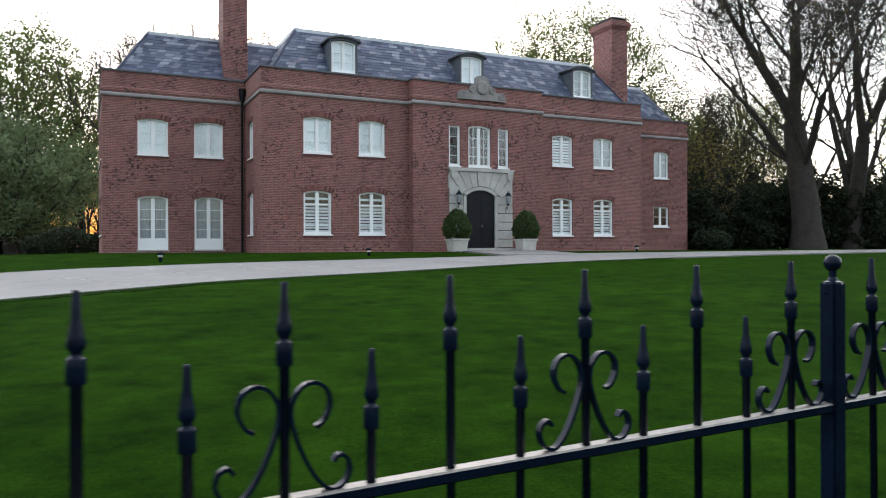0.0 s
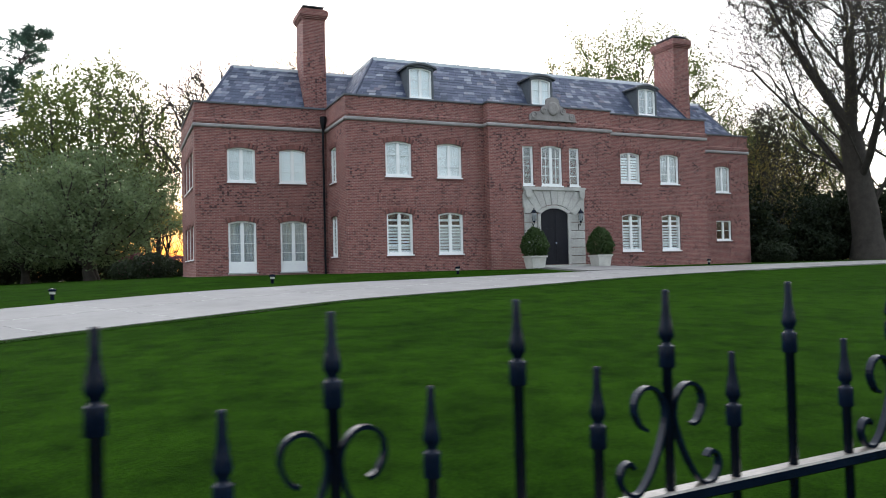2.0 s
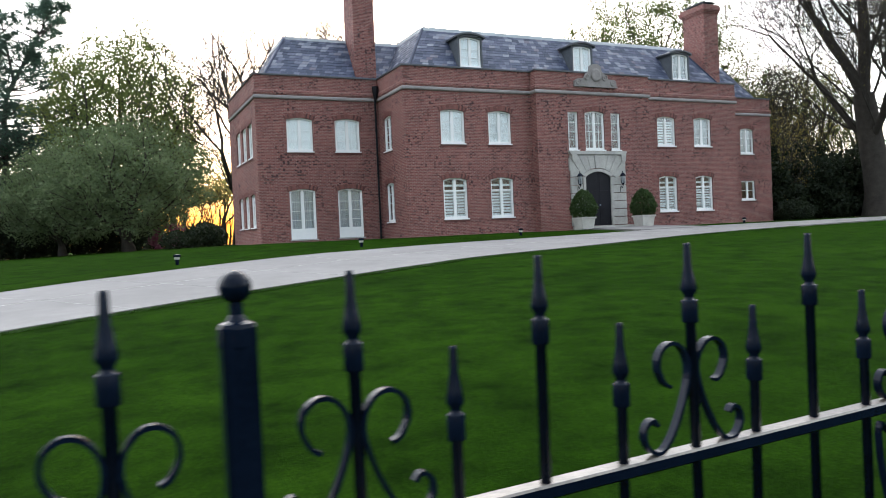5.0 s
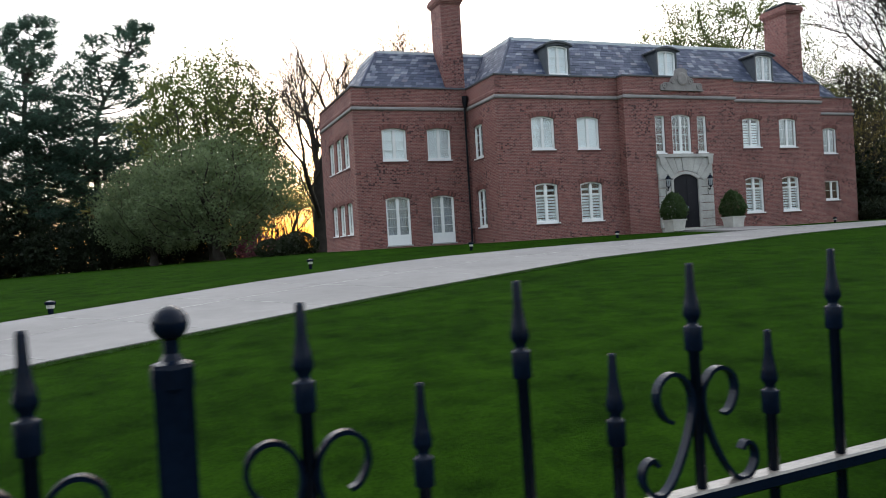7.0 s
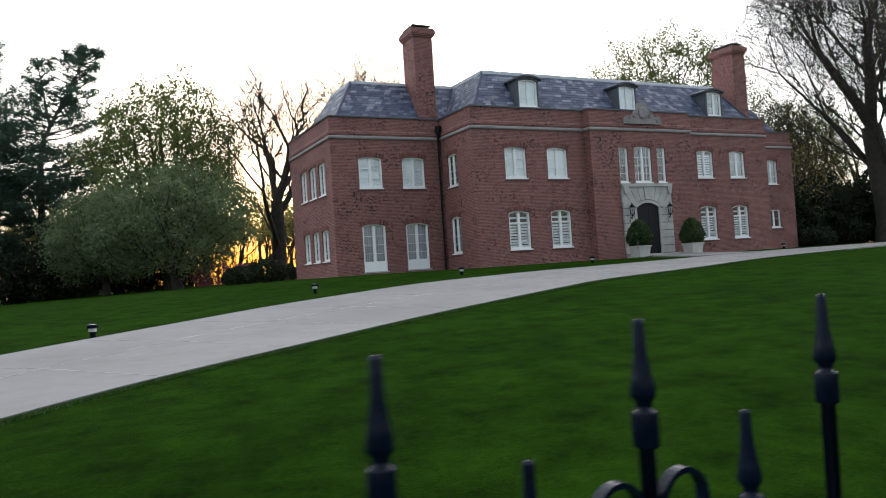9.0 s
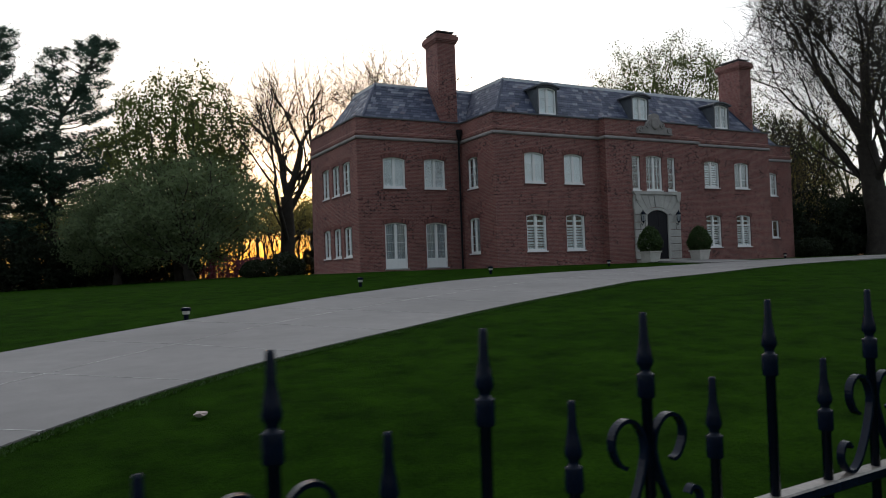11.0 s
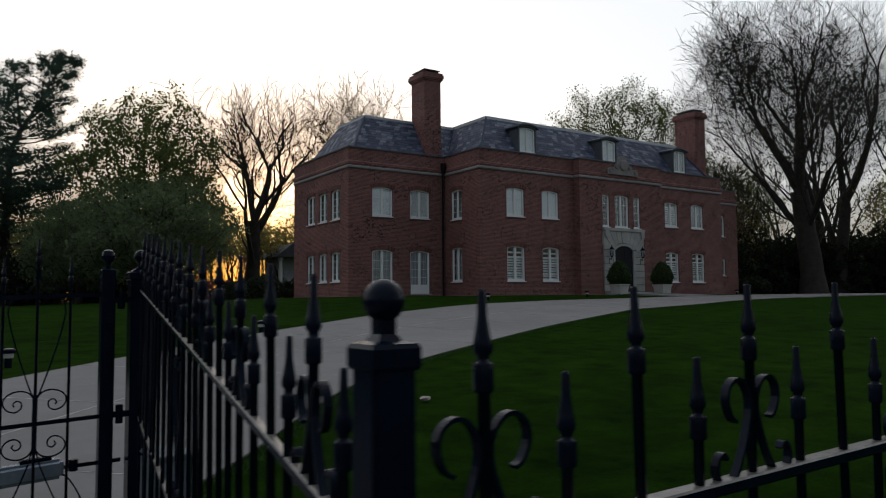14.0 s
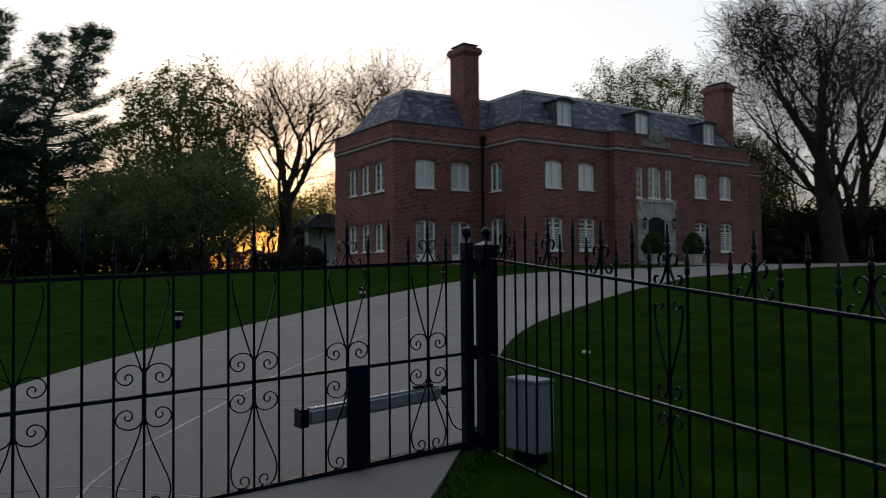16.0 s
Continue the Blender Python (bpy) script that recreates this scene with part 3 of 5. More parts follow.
facade((BAY_L + 0.3, BAY_Y), (BAY_R - 0.3, BAY_Y), [("window", 7.43 - BAY_L - 0.3, 4.28, BAY_MID), ("window", 6.45 - BAY_L - 0.3, 4.28, BAY_SIDE), ("window", 8.96 - BAY_L - 0.3, 4.28, BAY_SIDE)])
facade((BAY_R, BAY_Y), (BAY_R, 0.3), [])
facade((BAY_R, 0), (MAIN_R - 0.3, 0), [("window", x - BAY_R, z, s) for x, u in ((12.28, LOUVRE_UP), (14.74, CURTAIN_UP)) for z, s in ((4.58, u), (1.2, LOWER))])
facade((MAIN_R, 0), (MAIN_R, WING_Y + 0.3), [])
facade((MAIN_R, WING_Y), (RIGHT - 0.3, WING_Y), [("window", 21.46 - MAIN_R, 4.6, WING_R_UP), ("window", 21.42 - MAIN_R, 1.8, WING_R_LOW)])
facade((RIGHT, WING_Y), (RIGHT, BACK), [])
facade((RIGHT - 0.3, BACK), (LEFT + 0.3, BACK), [])

for z in (0.35, 3.75, 7.2):
    bm = bmesh.new()
    box(bm, LEFT + 0.31, MAIN_L + 0.3, WING_Y + 0.31, BACK - 0.31, z, z + 0.2)
    box(bm, MAIN_L + 0.31, MAIN_R - 0.31, 0.31, BACK - 0.31, z, z + 0.2)
    box(bm, MAIN_R - 0.3, RIGHT - 0.31, WING_Y + 0.31, BACK - 0.31, z, z + 0.2)
    part("inner_floor", bm, INNER, house)

OUTLINE = [(LEFT, BACK), (LEFT, WING_Y), (MAIN_L, WING_Y), (MAIN_L, 0), (BAY_L, 0), (BAY_L, BAY_Y), (BAY_R, BAY_Y), (BAY_R, 0), (MAIN_R, 0), (MAIN_R, WING_Y), (RIGHT, WING_Y), (RIGHT, BACK)]


def moulding(name, prof, mat, label=""):
    """A profile (out, z) run along the outline with mitred corners."""
    bm = bmesh.new()
    rings = []
    k = len(OUTLINE)
    for i, p in enumerate(OUTLINE):
        p = Vector(p)
        dirs = []
        if i > 0:
            d = (p - Vector(OUTLINE[i - 1])).normalized()
            dirs.append(Vector((d.y, -d.x)))
        if i < k - 1:
            d = (Vector(OUTLINE[i + 1]) - p).normalized()
            dirs.append(Vector((d.y, -d.x)))
        n = dirs[0] if len(dirs) == 1 else dirs[0] + dirs[1]
        rings.append([bm.verts.new((p.x + n.x * o, p.y + n.y * o, z)) for o, z in prof])
    for a, b in zip(rings, rings[1:]):
        for i in range(len(prof)):
            j = (i + 1) % len(prof)
            bm.faces.new((a[i], a[j], b[j], b[i]))
    bm.faces.new(rings[0])
    bm.faces.new(rings[-1][::-1])
    return part(name, bm, mat, house, label)


moulding("stone_band", [(-0.1, Z_BAND), (0.04, Z_BAND + 0.03), (0.07, Z_BAND + 0.07), (0.07, Z_BAND + 0.15), (0.03, Z_BAND + 0.19), (-0.1, Z_BAND + 0.19)], BAND, "pale stone string course")
moulding("brick_cornice", [(-0.1, 7.072), (0.025, 7.072), (0.06, 7.14), (0.06, 7.26), (0.0, 7.32), (-0.1, 7.32)], BRICK)
moulding("coping", [(-0.34, Z_TOP), (0.05, Z_TOP), (0.05, Z_TOP + 0.07), (-0.34, Z_TOP + 0.1)], LEAD, "dark metal coping")
moulding("plinth", [(-0.1, -0.4), (0.035, -0.4), (0.035, 0.48), (-0.1, 0.5)], BRICK)

# ---- roof ----
Z_EAVE, Z_RIDGE, RUN = 7.85, 10.12, 1.45


def slates(a, b, c, d, name, split=False):
    """Slates on the slope with eave a-b and top d-c: rows of thin tilted pieces over a solid bed."""
    a, b, c, d = (Vector(p) for p in (a, b, c, d))
    nrm = (b - a).cross(d - a).normalized()
    bed = bmesh.new()
    v = [bed.verts.new(p) for p in (a, b, c, d)]
    w = [bed.verts.new(p - nrm * 0.1) for p in (a, b, c, d)]
    bed.faces.new(v)
    bed.faces.new(w[::-1])
    for i in range(4):
        bed.faces.new((v[i], w[i], w[(i + 1) % 4], v[(i + 1) % 4]))
    slope = part("roof_slope", bed, SLATE, house)
    rng = random.Random(name)
    rows = max(1, round((d - a).length / 0.205))
    verts, faces = [], []
    singles = 0
    for r in range(rows):
        p0, p1 = a.lerp(d, r / rows), b.lerp(c, r / rows)
        q0, q1 = a.lerp(d, min(1, (r + 1.6) / rows)), b.lerp(c, min(1, (r + 1.6) / rows))
        length = (p1 - p0).length
        s = -rng.random() * 0.3
        while s < length:
            e = s + rng.uniform(0.22, 0.40)
            u0, u1 = max(0, s + 0.004) / length, min(length, e - 0.004) / length
            s = e
            if u1 - u0 < 0.02 / length:
                continue
            lift = rng.uniform(0.016, 0.028)
            drop = (p0 - q0).normalized() * rng.uniform(0, 0.018)
            pts = [p0.lerp(p1, u0) + nrm * lift + drop, p0.lerp(p1, u1) + nrm * lift + drop, q0.lerp(q1, u1) + nrm * 0.006, q0.lerp(q1, u0) + nrm * 0.006]
            pts += [p - nrm * 0.012 for p in pts[:2]]
            fs = [(0, 1, 2, 3), (1, 0, 4, 5), (0, 3, 4), (2, 1, 5)]
            if split and singles < 300:
                singles += 1
                part("slate", raw_mesh("slate", pts, fs, SLATE), None, slope)
            else:
                k = len(verts)
                verts += pts
                faces += [tuple(k + i for i in f) for f in fs]
    if verts:
        ob = part("slate_cover", raw_mesh("slate_cover", verts, faces, SLATE), None, slope)
        ob["kind"] = "stuff"


EL, ER, EF, EB = LEFT + 0.45, RIGHT - 0.45, 0.45, BACK - 0.45
ML, MR, WF = MAIN_L + 0.45, MAIN_R - 0.45, WING_Y + 0.45
TF, TB, TWF = EF + RUN, EB - RUN, WF + RUN
slates((ML, EF, Z_EAVE), (MR, EF, Z_EAVE), (MR - RUN, TF, Z_RIDGE), (ML + RUN, TF, Z_RIDGE), "main")
slates((EL, WF, Z_EAVE), (ML + 0.2, WF, Z_EAVE), (ML + RUN, TWF, Z_RIDGE), (EL + RUN, TWF, Z_RIDGE), "wing", True)
slates((EL, EB, Z_EAVE), (EL, WF, Z_EAVE), (EL + RUN, TWF, Z_RIDGE), (EL + RUN, TB, Z_RIDGE), "wing_side")
slates((ML, WF + 0.2, Z_EAVE), (ML, EF, Z_EAVE), (ML + RUN, TF, Z_RIDGE), (ML + RUN, TWF, Z_RIDGE), "main_side")
slates((MR - 0.2, WF, Z_EAVE), (ER, WF, Z_EAVE), (ER - RUN, TWF, Z_RIDGE), (MR - RUN, TWF, Z_RIDGE), "wing_right")
slates((MR, EF, Z_EAVE), (MR, WF + 0.2, Z_EAVE), (MR - RUN, TWF, Z_RIDGE), (MR - RUN, TF, Z_RIDGE), "main_right")
slates((ER, WF, Z_EAVE), (ER, EB, Z_EAVE), (ER - RUN, TB, Z_RIDGE), (ER - RUN, TWF, Z_RIDGE), "right_side")
slates((ER, EB, Z_EAVE), (EL, EB, Z_EAVE), (EL + RUN, TB, Z_RIDGE), (ER - RUN, TB, Z_RIDGE), "back")
bm = bmesh.new()
box(bm, EL + RUN - 0.04, ML + RUN, TWF - 0.04, TB + 0.04, Z_RIDGE - 0.03, Z_RIDGE + 0.11)
box(bm, ML + RUN - 0.04, MR - RUN + 0.04, TF - 0.04, TB + 0.04, Z_RIDGE - 0.03, Z_RIDGE + 0.125)
box(bm, MR - RUN, ER - RUN + 0.04, TWF - 0.04, TB + 0.04, Z_RIDGE - 0.03, Z_RIDGE + 0.11)
part("flat_roof", bm, ROOFEDGE, house, "flat roof deck with pale metal edge")
for (x0, y0), (x1, y1) in (((ML, EF), (ML + RUN, TF)), ((EL, WF), (EL + RUN, TWF)), ((MR, EF), (MR - RUN, TF)), ((ER, WF), (ER - RUN, TWF))):
    bm = bmesh.new()
    a, b = Vector((x0, y0, Z_EAVE + 0.03)), Vector((x1, y1, Z_RIDGE + 0.03))
    q = (b - a).to_track_quat("Z", "Y").to_matrix().to_4x4()
    box(bm, -0.045, 0.045, -0.045, 0.045, 0, (b - a).length, Matrix.Translation(a) @ q)
    part("hip_roll", bm, SLATE, house)
bm = bmesh.new()
box(bm, LEFT + 0.3, MAIN_L + 0.35, WING_Y + 0.3, BACK - 0.3, 7.75, 7.82)
box(bm, MAIN_L + 0.351, MAIN_R - 0.35, 0.3, BACK - 0.3, 7.75, 7.82)
box(bm, BAY_L + 0.3, BAY_R - 0.3, BAY_Y + 0.3, 0.299, 7.75, 7.82)
box(bm, MAIN_R - 0.349, RIGHT - 0.3, WING_Y + 0.3, BACK - 0.3, 7.75, 7.82)
part("gutter_floor", bm, LEAD, house)


def chimney(x0, x1, y0, y1, z1):
    bm = bmesh.new()
    box(bm, x0, x1, y0, y1, 7.7, z1 - 0.55)
    stack = part("chimney", bm, BRICK, house, "tall red brick chimney stack")
    z = z1 - 0.55
    for i, (o, h) in enumerate(((0.05, 0.08), (0.1, 0.08), (0.14, 0.2), (0.09, 0.1))):
        bm = bmesh.new()
        box(bm, x0 - o, x1 + o, y0 - o, y1 + o, z, z + h)
        part("corbel_course", bm, BRICK, stack)
        z += h
    bm = bmesh.new()
    cx, cy = (x0 + x1) / 2, (y0 + y1) / 2
    box(bm, x0 + 0.05, x1 - 0.05, y0 + 0.05, y1 - 0.05, z, z + 0.05)
    for sx in (x0 + 0.12, x1 - 0.18):
        for sy in (y0 + 0.12, y1 - 0.18):
            box(bm, sx, sx + 0.06, sy, sy + 0.06, z + 0.05, z + 0.13)
    box(bm, x0 + 0.02, x1 - 0.02, y0 + 0.02, y1 - 0.02, z + 0.13, z + 0.18)
    part("chimney_cap", bm, LEAD, stack, "dark metal rain cap")


chimney(-2.56, -1.50, 3.85, 5.2, 12.9)
chimney(16.72, 17.72, 1.0, 2.6, 12.62)
bm = bmesh.new()
box(bm, 8.4, 9.2, 5.4, 6.2, Z_RIDGE + 0.12, Z_RIDGE + 0.75)
box(bm, 8.3, 9.3, 5.3, 6.3, Z_RIDGE + 0.752, Z_RIDGE + 0.9)
part("roof_vent", bm, BRICK, house, "small brick vent on the flat roof")


def dormer(x0):
    w, h, y = 1.08, 1.38, 0.52
    root = new("dormer")
    root.parent = house
    z0 = 8.16
    bm = bmesh.new()
    s = 0.09
    box(bm, x0 - s, x0 - 0.005, y, y + 1.6, z0 - 0.25, z0 + h + 0.02)
    box(bm, x0 + w + 0.005, x0 + w + s, y, y + 1.6, z0 - 0.25, z0 + h + 0.02)
    box(bm, x0 - 0.005, x0 + w + 0.005, y, y + 0.4, z0 - 0.25, z0 - 0.13)
    box(bm, x0 - 0.004, x0 + w + 0.004, y + 0.6, y + 0.66, z0 - 0.12, z0 + h)
    part("dormer_cheek", bm, DORMER, root, "dark slate-hung dormer side")
    arc = [(x - 0.22 + x0, z) for x, z in arc_points(w + 0.44, z0 + h + 0.21, 0.17, 12)]
    low = [(x - 0.22 + x0, z) for x, z in arc_points(w + 0.44, z0 + h + 0.13, 0.17, 12)]
    bm = bmesh.new()
    prism(bm, arc + low[::-1], y - 0.10, y + 1.7)
    prism(bm, [(x0 - s, z0 + h + 0.022)] + [p for p in low if x0 - s < p[0] < x0 + w + s] + [(x0 + w + s, z0 + h + 0.022)], y - 0.02, y + 1.6)
    part("hood", bm, LEAD, root, "curved lead dormer hood")
    meshes = window_meshes(w, h, 0.1, 2, 3, 0.0, "blind" if x0 < 8 else "curtain")
    for n, me, label in meshes:
        if n in ("brick_arch", "sill_shade_brick"):
            continue
        ob = new(n if n != "frame" else "window_frame", me)
        if n == "spandrel":
            ob.data = me.copy()
            ob.data.materials[0] = DORMER
        ob.parent = root
        ob.matrix_local = Matrix.Translation((x0, y - 0.02, z0))
        if n == "pane":
            ob.visible_shadow = False
    return root


for x in (1.38, 7.62, 13.92):
    dormer(x)

# ---- entrance ----
door = new("front_door")
door.parent = house
bm = bmesh.new()
box(bm, 7.25, 7.985, BAY_Y - 0.06, BAY_Y - 0.012, 0.62, 3.2)
box(bm, 7.99, 8.725, BAY_Y - 0.06, BAY_Y - 0.012, 0.62, 3.2)
for s in (7.33, 8.07):
    for z0, z1 in ((0.75, 1.25), (1.35, 2.2), (2.3, 3.0)):
        box(bm, s, s + 0.56, BAY_Y - 0.075, BAY_Y - 0.0605, z0, z1)
part("door_leaf", bm, DOOR, door, "dark panelled double door")
bm = bmesh.new()
lathe(bm, [(0.005, -0.05), (0.03, -0.045), (0.035, 0), (0.03, 0.045), (0.005, 0.05)], 8, (8.06, BAY_Y - 0.1, 1.6))
part("door_handle", bm, GALV, door)
surround = new("door_surround")
surround.parent = house
surround["label"] = "pale rusticated limestone door surround"
rng = random.Random(5)


def stone_block(x0, x1, z0, z1, depth):
    bm = bmesh.new()
    g = 0.012
    y0 = BAY_Y - depth - rng.uniform(0, 0.012)
    box(bm, x0 + g, x1 - g, y0, BAY_Y - 0.003, z0 + g, z1 - g)
    bmesh.ops.bevel(bm, geom=[e for e in bm.edges if all(v.co.y < y0 + 0.01 for v in e.verts)], offset=0.018, segments=1, affect="EDGES")
    part("stone_block", bm, STONE, surround)


for i in range(7):
    z0 = 0.62 + i * 0.39
    for a, b in ((6.42, 7.1), (8.87, 9.68)):
        stone_block(a, b, z0, z0 + 0.39, 0.1)
# fan of voussoirs between the arch and the ledge
ac = (8.0, 2.0)
for i in range(9):
    ang = [math.radians(-52 + 104 * (i + e) / 9) for e in (0.03, 0.97)]
    low = [(ac[0] + 1.40 * math.sin(t), ac[1] + 1.40 * math.cos(t)) for t in ang]
    high = []
    for t in ang:
        r = min(2.04 / math.cos(t), 1.62 / max(0.01, abs(math.sin(t))))
        high.append((ac[0] + r * math.sin(t), ac[1] + r * math.cos(t)))
    bm = bmesh.new()
    prism(bm, [low[0], low[1], high[1], high[0]], BAY_Y - (0.13 if i == 4 else 0.105) - rng.uniform(0, 0.012), BAY_Y - 0.003)
    part("stone_block", bm, STONE, surround)
for a, b in ((6.42, 6.66), (9.36, 9.68)):
    stone_block(a, b, 3.35, 4.04, 0.09)
bm = bmesh.new()
arch_o = [(7.1 + x, z) for x, z in arc_points(1.77, 3.36, 0.3, 14)]
arch_i = [(7.25 + x, z) for x, z in arc_points(1.475, 3.22, 0.26, 14)]
prism(bm, arch_o + arch_i[::-1], BAY_Y - 0.14, BAY_Y - 0.004)
box(bm, 7.1, 7.25, BAY_Y - 0.14, BAY_Y - 0.004, 0.62, arch_i[0][1])
box(bm, 8.725, 8.87, BAY_Y - 0.14, BAY_Y - 0.004, 0.62, arch_i[-1][1])
part("architrave", bm, STONE, surround)
bm = bmesh.new()
prism(bm, [(6.42, 4.05), (9.68, 4.05), (9.68, 4.10), (9.73, 4.14), (9.73, 4.20), (6.37, 4.20), (6.37, 4.14), (6.42, 4.10)], BAY_Y - 0.17, BAY_Y - 0.003)
for x in (6.5, 9.4):
    prism(bm, [(x, 3.7), (x + 0.22, 3.7), (x + 0.26, 4.048), (x - 0.04, 4.048)], BAY_Y - 0.2, BAY_Y - 0.135)
part("ledge", bm, STONE, surround)
bm = bmesh.new()
crest = [(6.85, 7.33), (9.3, 7.33), (9.3, 7.55), (9.12, 7.66), (8.75, 7.70), (8.62, 7.92), (8.45, 8.05), (8.4, 8.2)] + [(8.07 + 0.36 * math.cos(a), 8.2 + 0.2 * math.sin(a)) for a in np.linspace(0.1, math.pi - 0.1, 9)] + [(7.74, 8.2), (7.7, 8.05), (7.52, 7.92), (7.4, 7.70), (7.02, 7.66), (6.85, 7.55)]
prism(bm, crest, BAY_Y - 0.12, BAY_Y - 0.003)
box(bm, 6.8, 9.35, BAY_Y - 0.15, BAY_Y - 0.065, 7.28, 7.329)
crest_ob = part("crest", bm, OLDSTONE, house, "carved limestone cartouche on the parapet")
bm = bmesh.new()
lathe(bm, [(0.28, 0), (0.28, 0.05), (0.22, 0.08)], 16)
for v in bm.verts:
    v.co = Vector((8.07 + v.co.x, BAY_Y - 0.12 - v.co.z, 7.86 + v.co.y * 1.15))
part("shield", bm, OLDSTONE, crest_ob)
for x, z, r in ((7.05, 7.52, 0.16), (9.09, 7.52, 0.16), (7.55, 7.75, 0.15), (8.6, 7.75, 0.15)):
    bm = bmesh.new()
    lathe(bm, [(r, 0), (r, 0.05), (r * 0.7, 0.055), (r * 0.65, 0.03), (r * 0.3, 0.03), (r * 0.25, 0.06)], 14)
    for v in bm.verts:
        v.co = Vector((x + v.co.x, BAY_Y - 0.121 - v.co.z, z + v.co.y))
    part("volute", bm, OLDSTONE, crest_ob)
bm = bmesh.new()
box(bm, 6.5, 9.6, BAY_Y - 1.1, BAY_Y - 0.01, -0.2, 0.6)
box(bm, 6.2, 9.9, BAY_Y - 1.5, BAY_Y - 1.101, -0.2, 0.5)
part("doorstep", bm, STONE, house, "two broad stone doorsteps")


def lantern(x):
    lamp = new("wall_lantern")
    lamp.parent = house
    y = BAY_Y - 0.32
    bm = bmesh.new()
    lathe(bm, [(0.07, 0), (0.12, 0.34), (0.13, 0.35)], 6, (x, y, 2.62))
    part("lantern_glazing", bm, LAMPGLASS, lamp)
    bm = bmesh.new()
    lathe(bm, [(0.15, 0), (0.15, 0.02), (0.06, 0.14), (0.02, 0.17), (0.03, 0.21), (0.004, 0.25)], 8, (x, y, 2.975))
    lathe(bm, [(0.01, -0.12), (0.04, -0.06), (0.075, -0.002)], 8, (x, y, 2.62))
    for i in range(6):
        a = i * math.pi / 3
        box(bm, -0.008, 0.008, -0.008, 0.008, 0, 0.35, Matrix.Translation((x + 0.1 * math.cos(a), y + 0.1 * math.sin(a), 2.62)))
    part("lantern_cage", bm, IRON, lamp)
    bm = bmesh.new()
    strap(bm, smooth_path([(0, 2.2), (0.0, 2.45), (0.14, 2.5), (0.2, 2.4), (0.3, 2.48), (0.32, 2.55)], 4), 0.025, 0.02)
    for v in bm.verts:
        v.co = Vector((x + v.co.y, BAY_Y - 0.12 - v.co.x * 0.62, v.co.z))
    part("bracket", bm, IRON, lamp)


lantern(6.78)
lantern(9.3)

# downpipe in the corner of wing and main block
pipe = new("downpipe")
pipe.parent = house
pipe["label"] = "dark lead downpipe with a hopper head"
bm = bmesh.new()
lathe(bm, [(0.05, 0.42), (0.05, 7.0)], 10, (-1.9, WING_Y - 0.09, 0))
part("pipe", bm, DOOR, pipe)
bm = bmesh.new()
lathe(bm, [(0.06, 7.0), (0.14, 7.3), (0.16, 7.55), (0.16, 7.6)], 8, (-1.9, WING_Y - 0.17, 0))
part("hopper", bm, DOOR, pipe)
for z in (1.5, 3.5, 5.5):
    bm = bmesh.new()
    lathe(bm, [(0.065, 0), (0.065, 0.05)], 10, (-1.9, WING_Y - 0.09, z))
    part("pipe_clip", bm, DOOR, pipe)


# ---- iron fence ----
FX, FY, FZ, F_HEAD, F_SLOPE, F_D = -6.677, -28.969, 0.578, 0.0212, 0.0167, 0.1336
SHORT = -0.1066


def fence_at(k, dz=0.0):
    s = k * F_D
    return Vector((FX - s * math.cos(F_HEAD), FY - s * math.sin(F_HEAD), FZ - s * F_SLOPE + dz))


def picket_mesh(name, length):
    bm = bmesh.new()
    lathe(bm, [(0.0042, 0), (0.0052, -0.004), (0.0062, -0.034), (0.0098, -0.055), (0.0122, -0.068), (0.0116, -0.073), (0.0076, -0.079), (0.0080, -0.085), (0.0120, -0.0865), (0.0125, -0.088), (0.0125, -0.118), (0.0120, -0.1195), (0.0080, -0.122), (0.0074, -length)][::-1], 8)
    me = mesh_of(name, bm, IRON, True)
    return me


PICKET, PICKET_SHORT = picket_mesh("picket", 1.43), picket_mesh("short_picket", 1.43 + SHORT)
SCROLL_PATH = [(0.052, -0.232), (0.066, -0.224), (0.078, -0.200), (0.073, -0.176), (0.053, -0.163), (0.031, -0.167), (0.014, -0.187), (0.010, -0.215), (0.022, -0.255), (0.040, -0.292), (0.058, -0.318), (0.078, -0.333), (0.100, -0.328), (0.113, -0.308), (0.109, -0.288), (0.094, -0.280), (0.084, -0.290)]
SCROLL_PATH = [(x * 0.86, -0.148 + (z + 0.163) * 0.93) for x, z in SCROLL_PATH]


def scroll_mesh(name, path, side, wide=0.013, thick=0.0055):
    bm = bmesh.new()
    strap(bm, smooth_path([(side * x, z) for x, z in path], 4), wide, thick)
    return mesh_of(name, bm, IRON)


SCROLL = [scroll_mesh("scroll", SCROLL_PATH, s) for s in (1, -1)]
DROP_PATH = [(0.052, -0.390), (0.040, -0.402), (0.046, -0.425), (0.072, -0.430), (0.094, -0.405), (0.100, -0.44), (0.088, -0.53), (0.056, -0.64), (0.018, -0.75), (0.009, -0.80), (0.020, -0.86), (0.048, -0.882), (0.076, -0.862), (0.080, -0.832), (0.060, -0.815), (0.046, -0.832)]
LOW_PATH = [(x, -1.84 - z) for x, z in DROP_PATH[6:]]
DROP = [scroll_mesh("drop_scroll", path, s, 0.011, 0.0055) for s in (1, -1) for path in (DROP_PATH, LOW_PATH)]


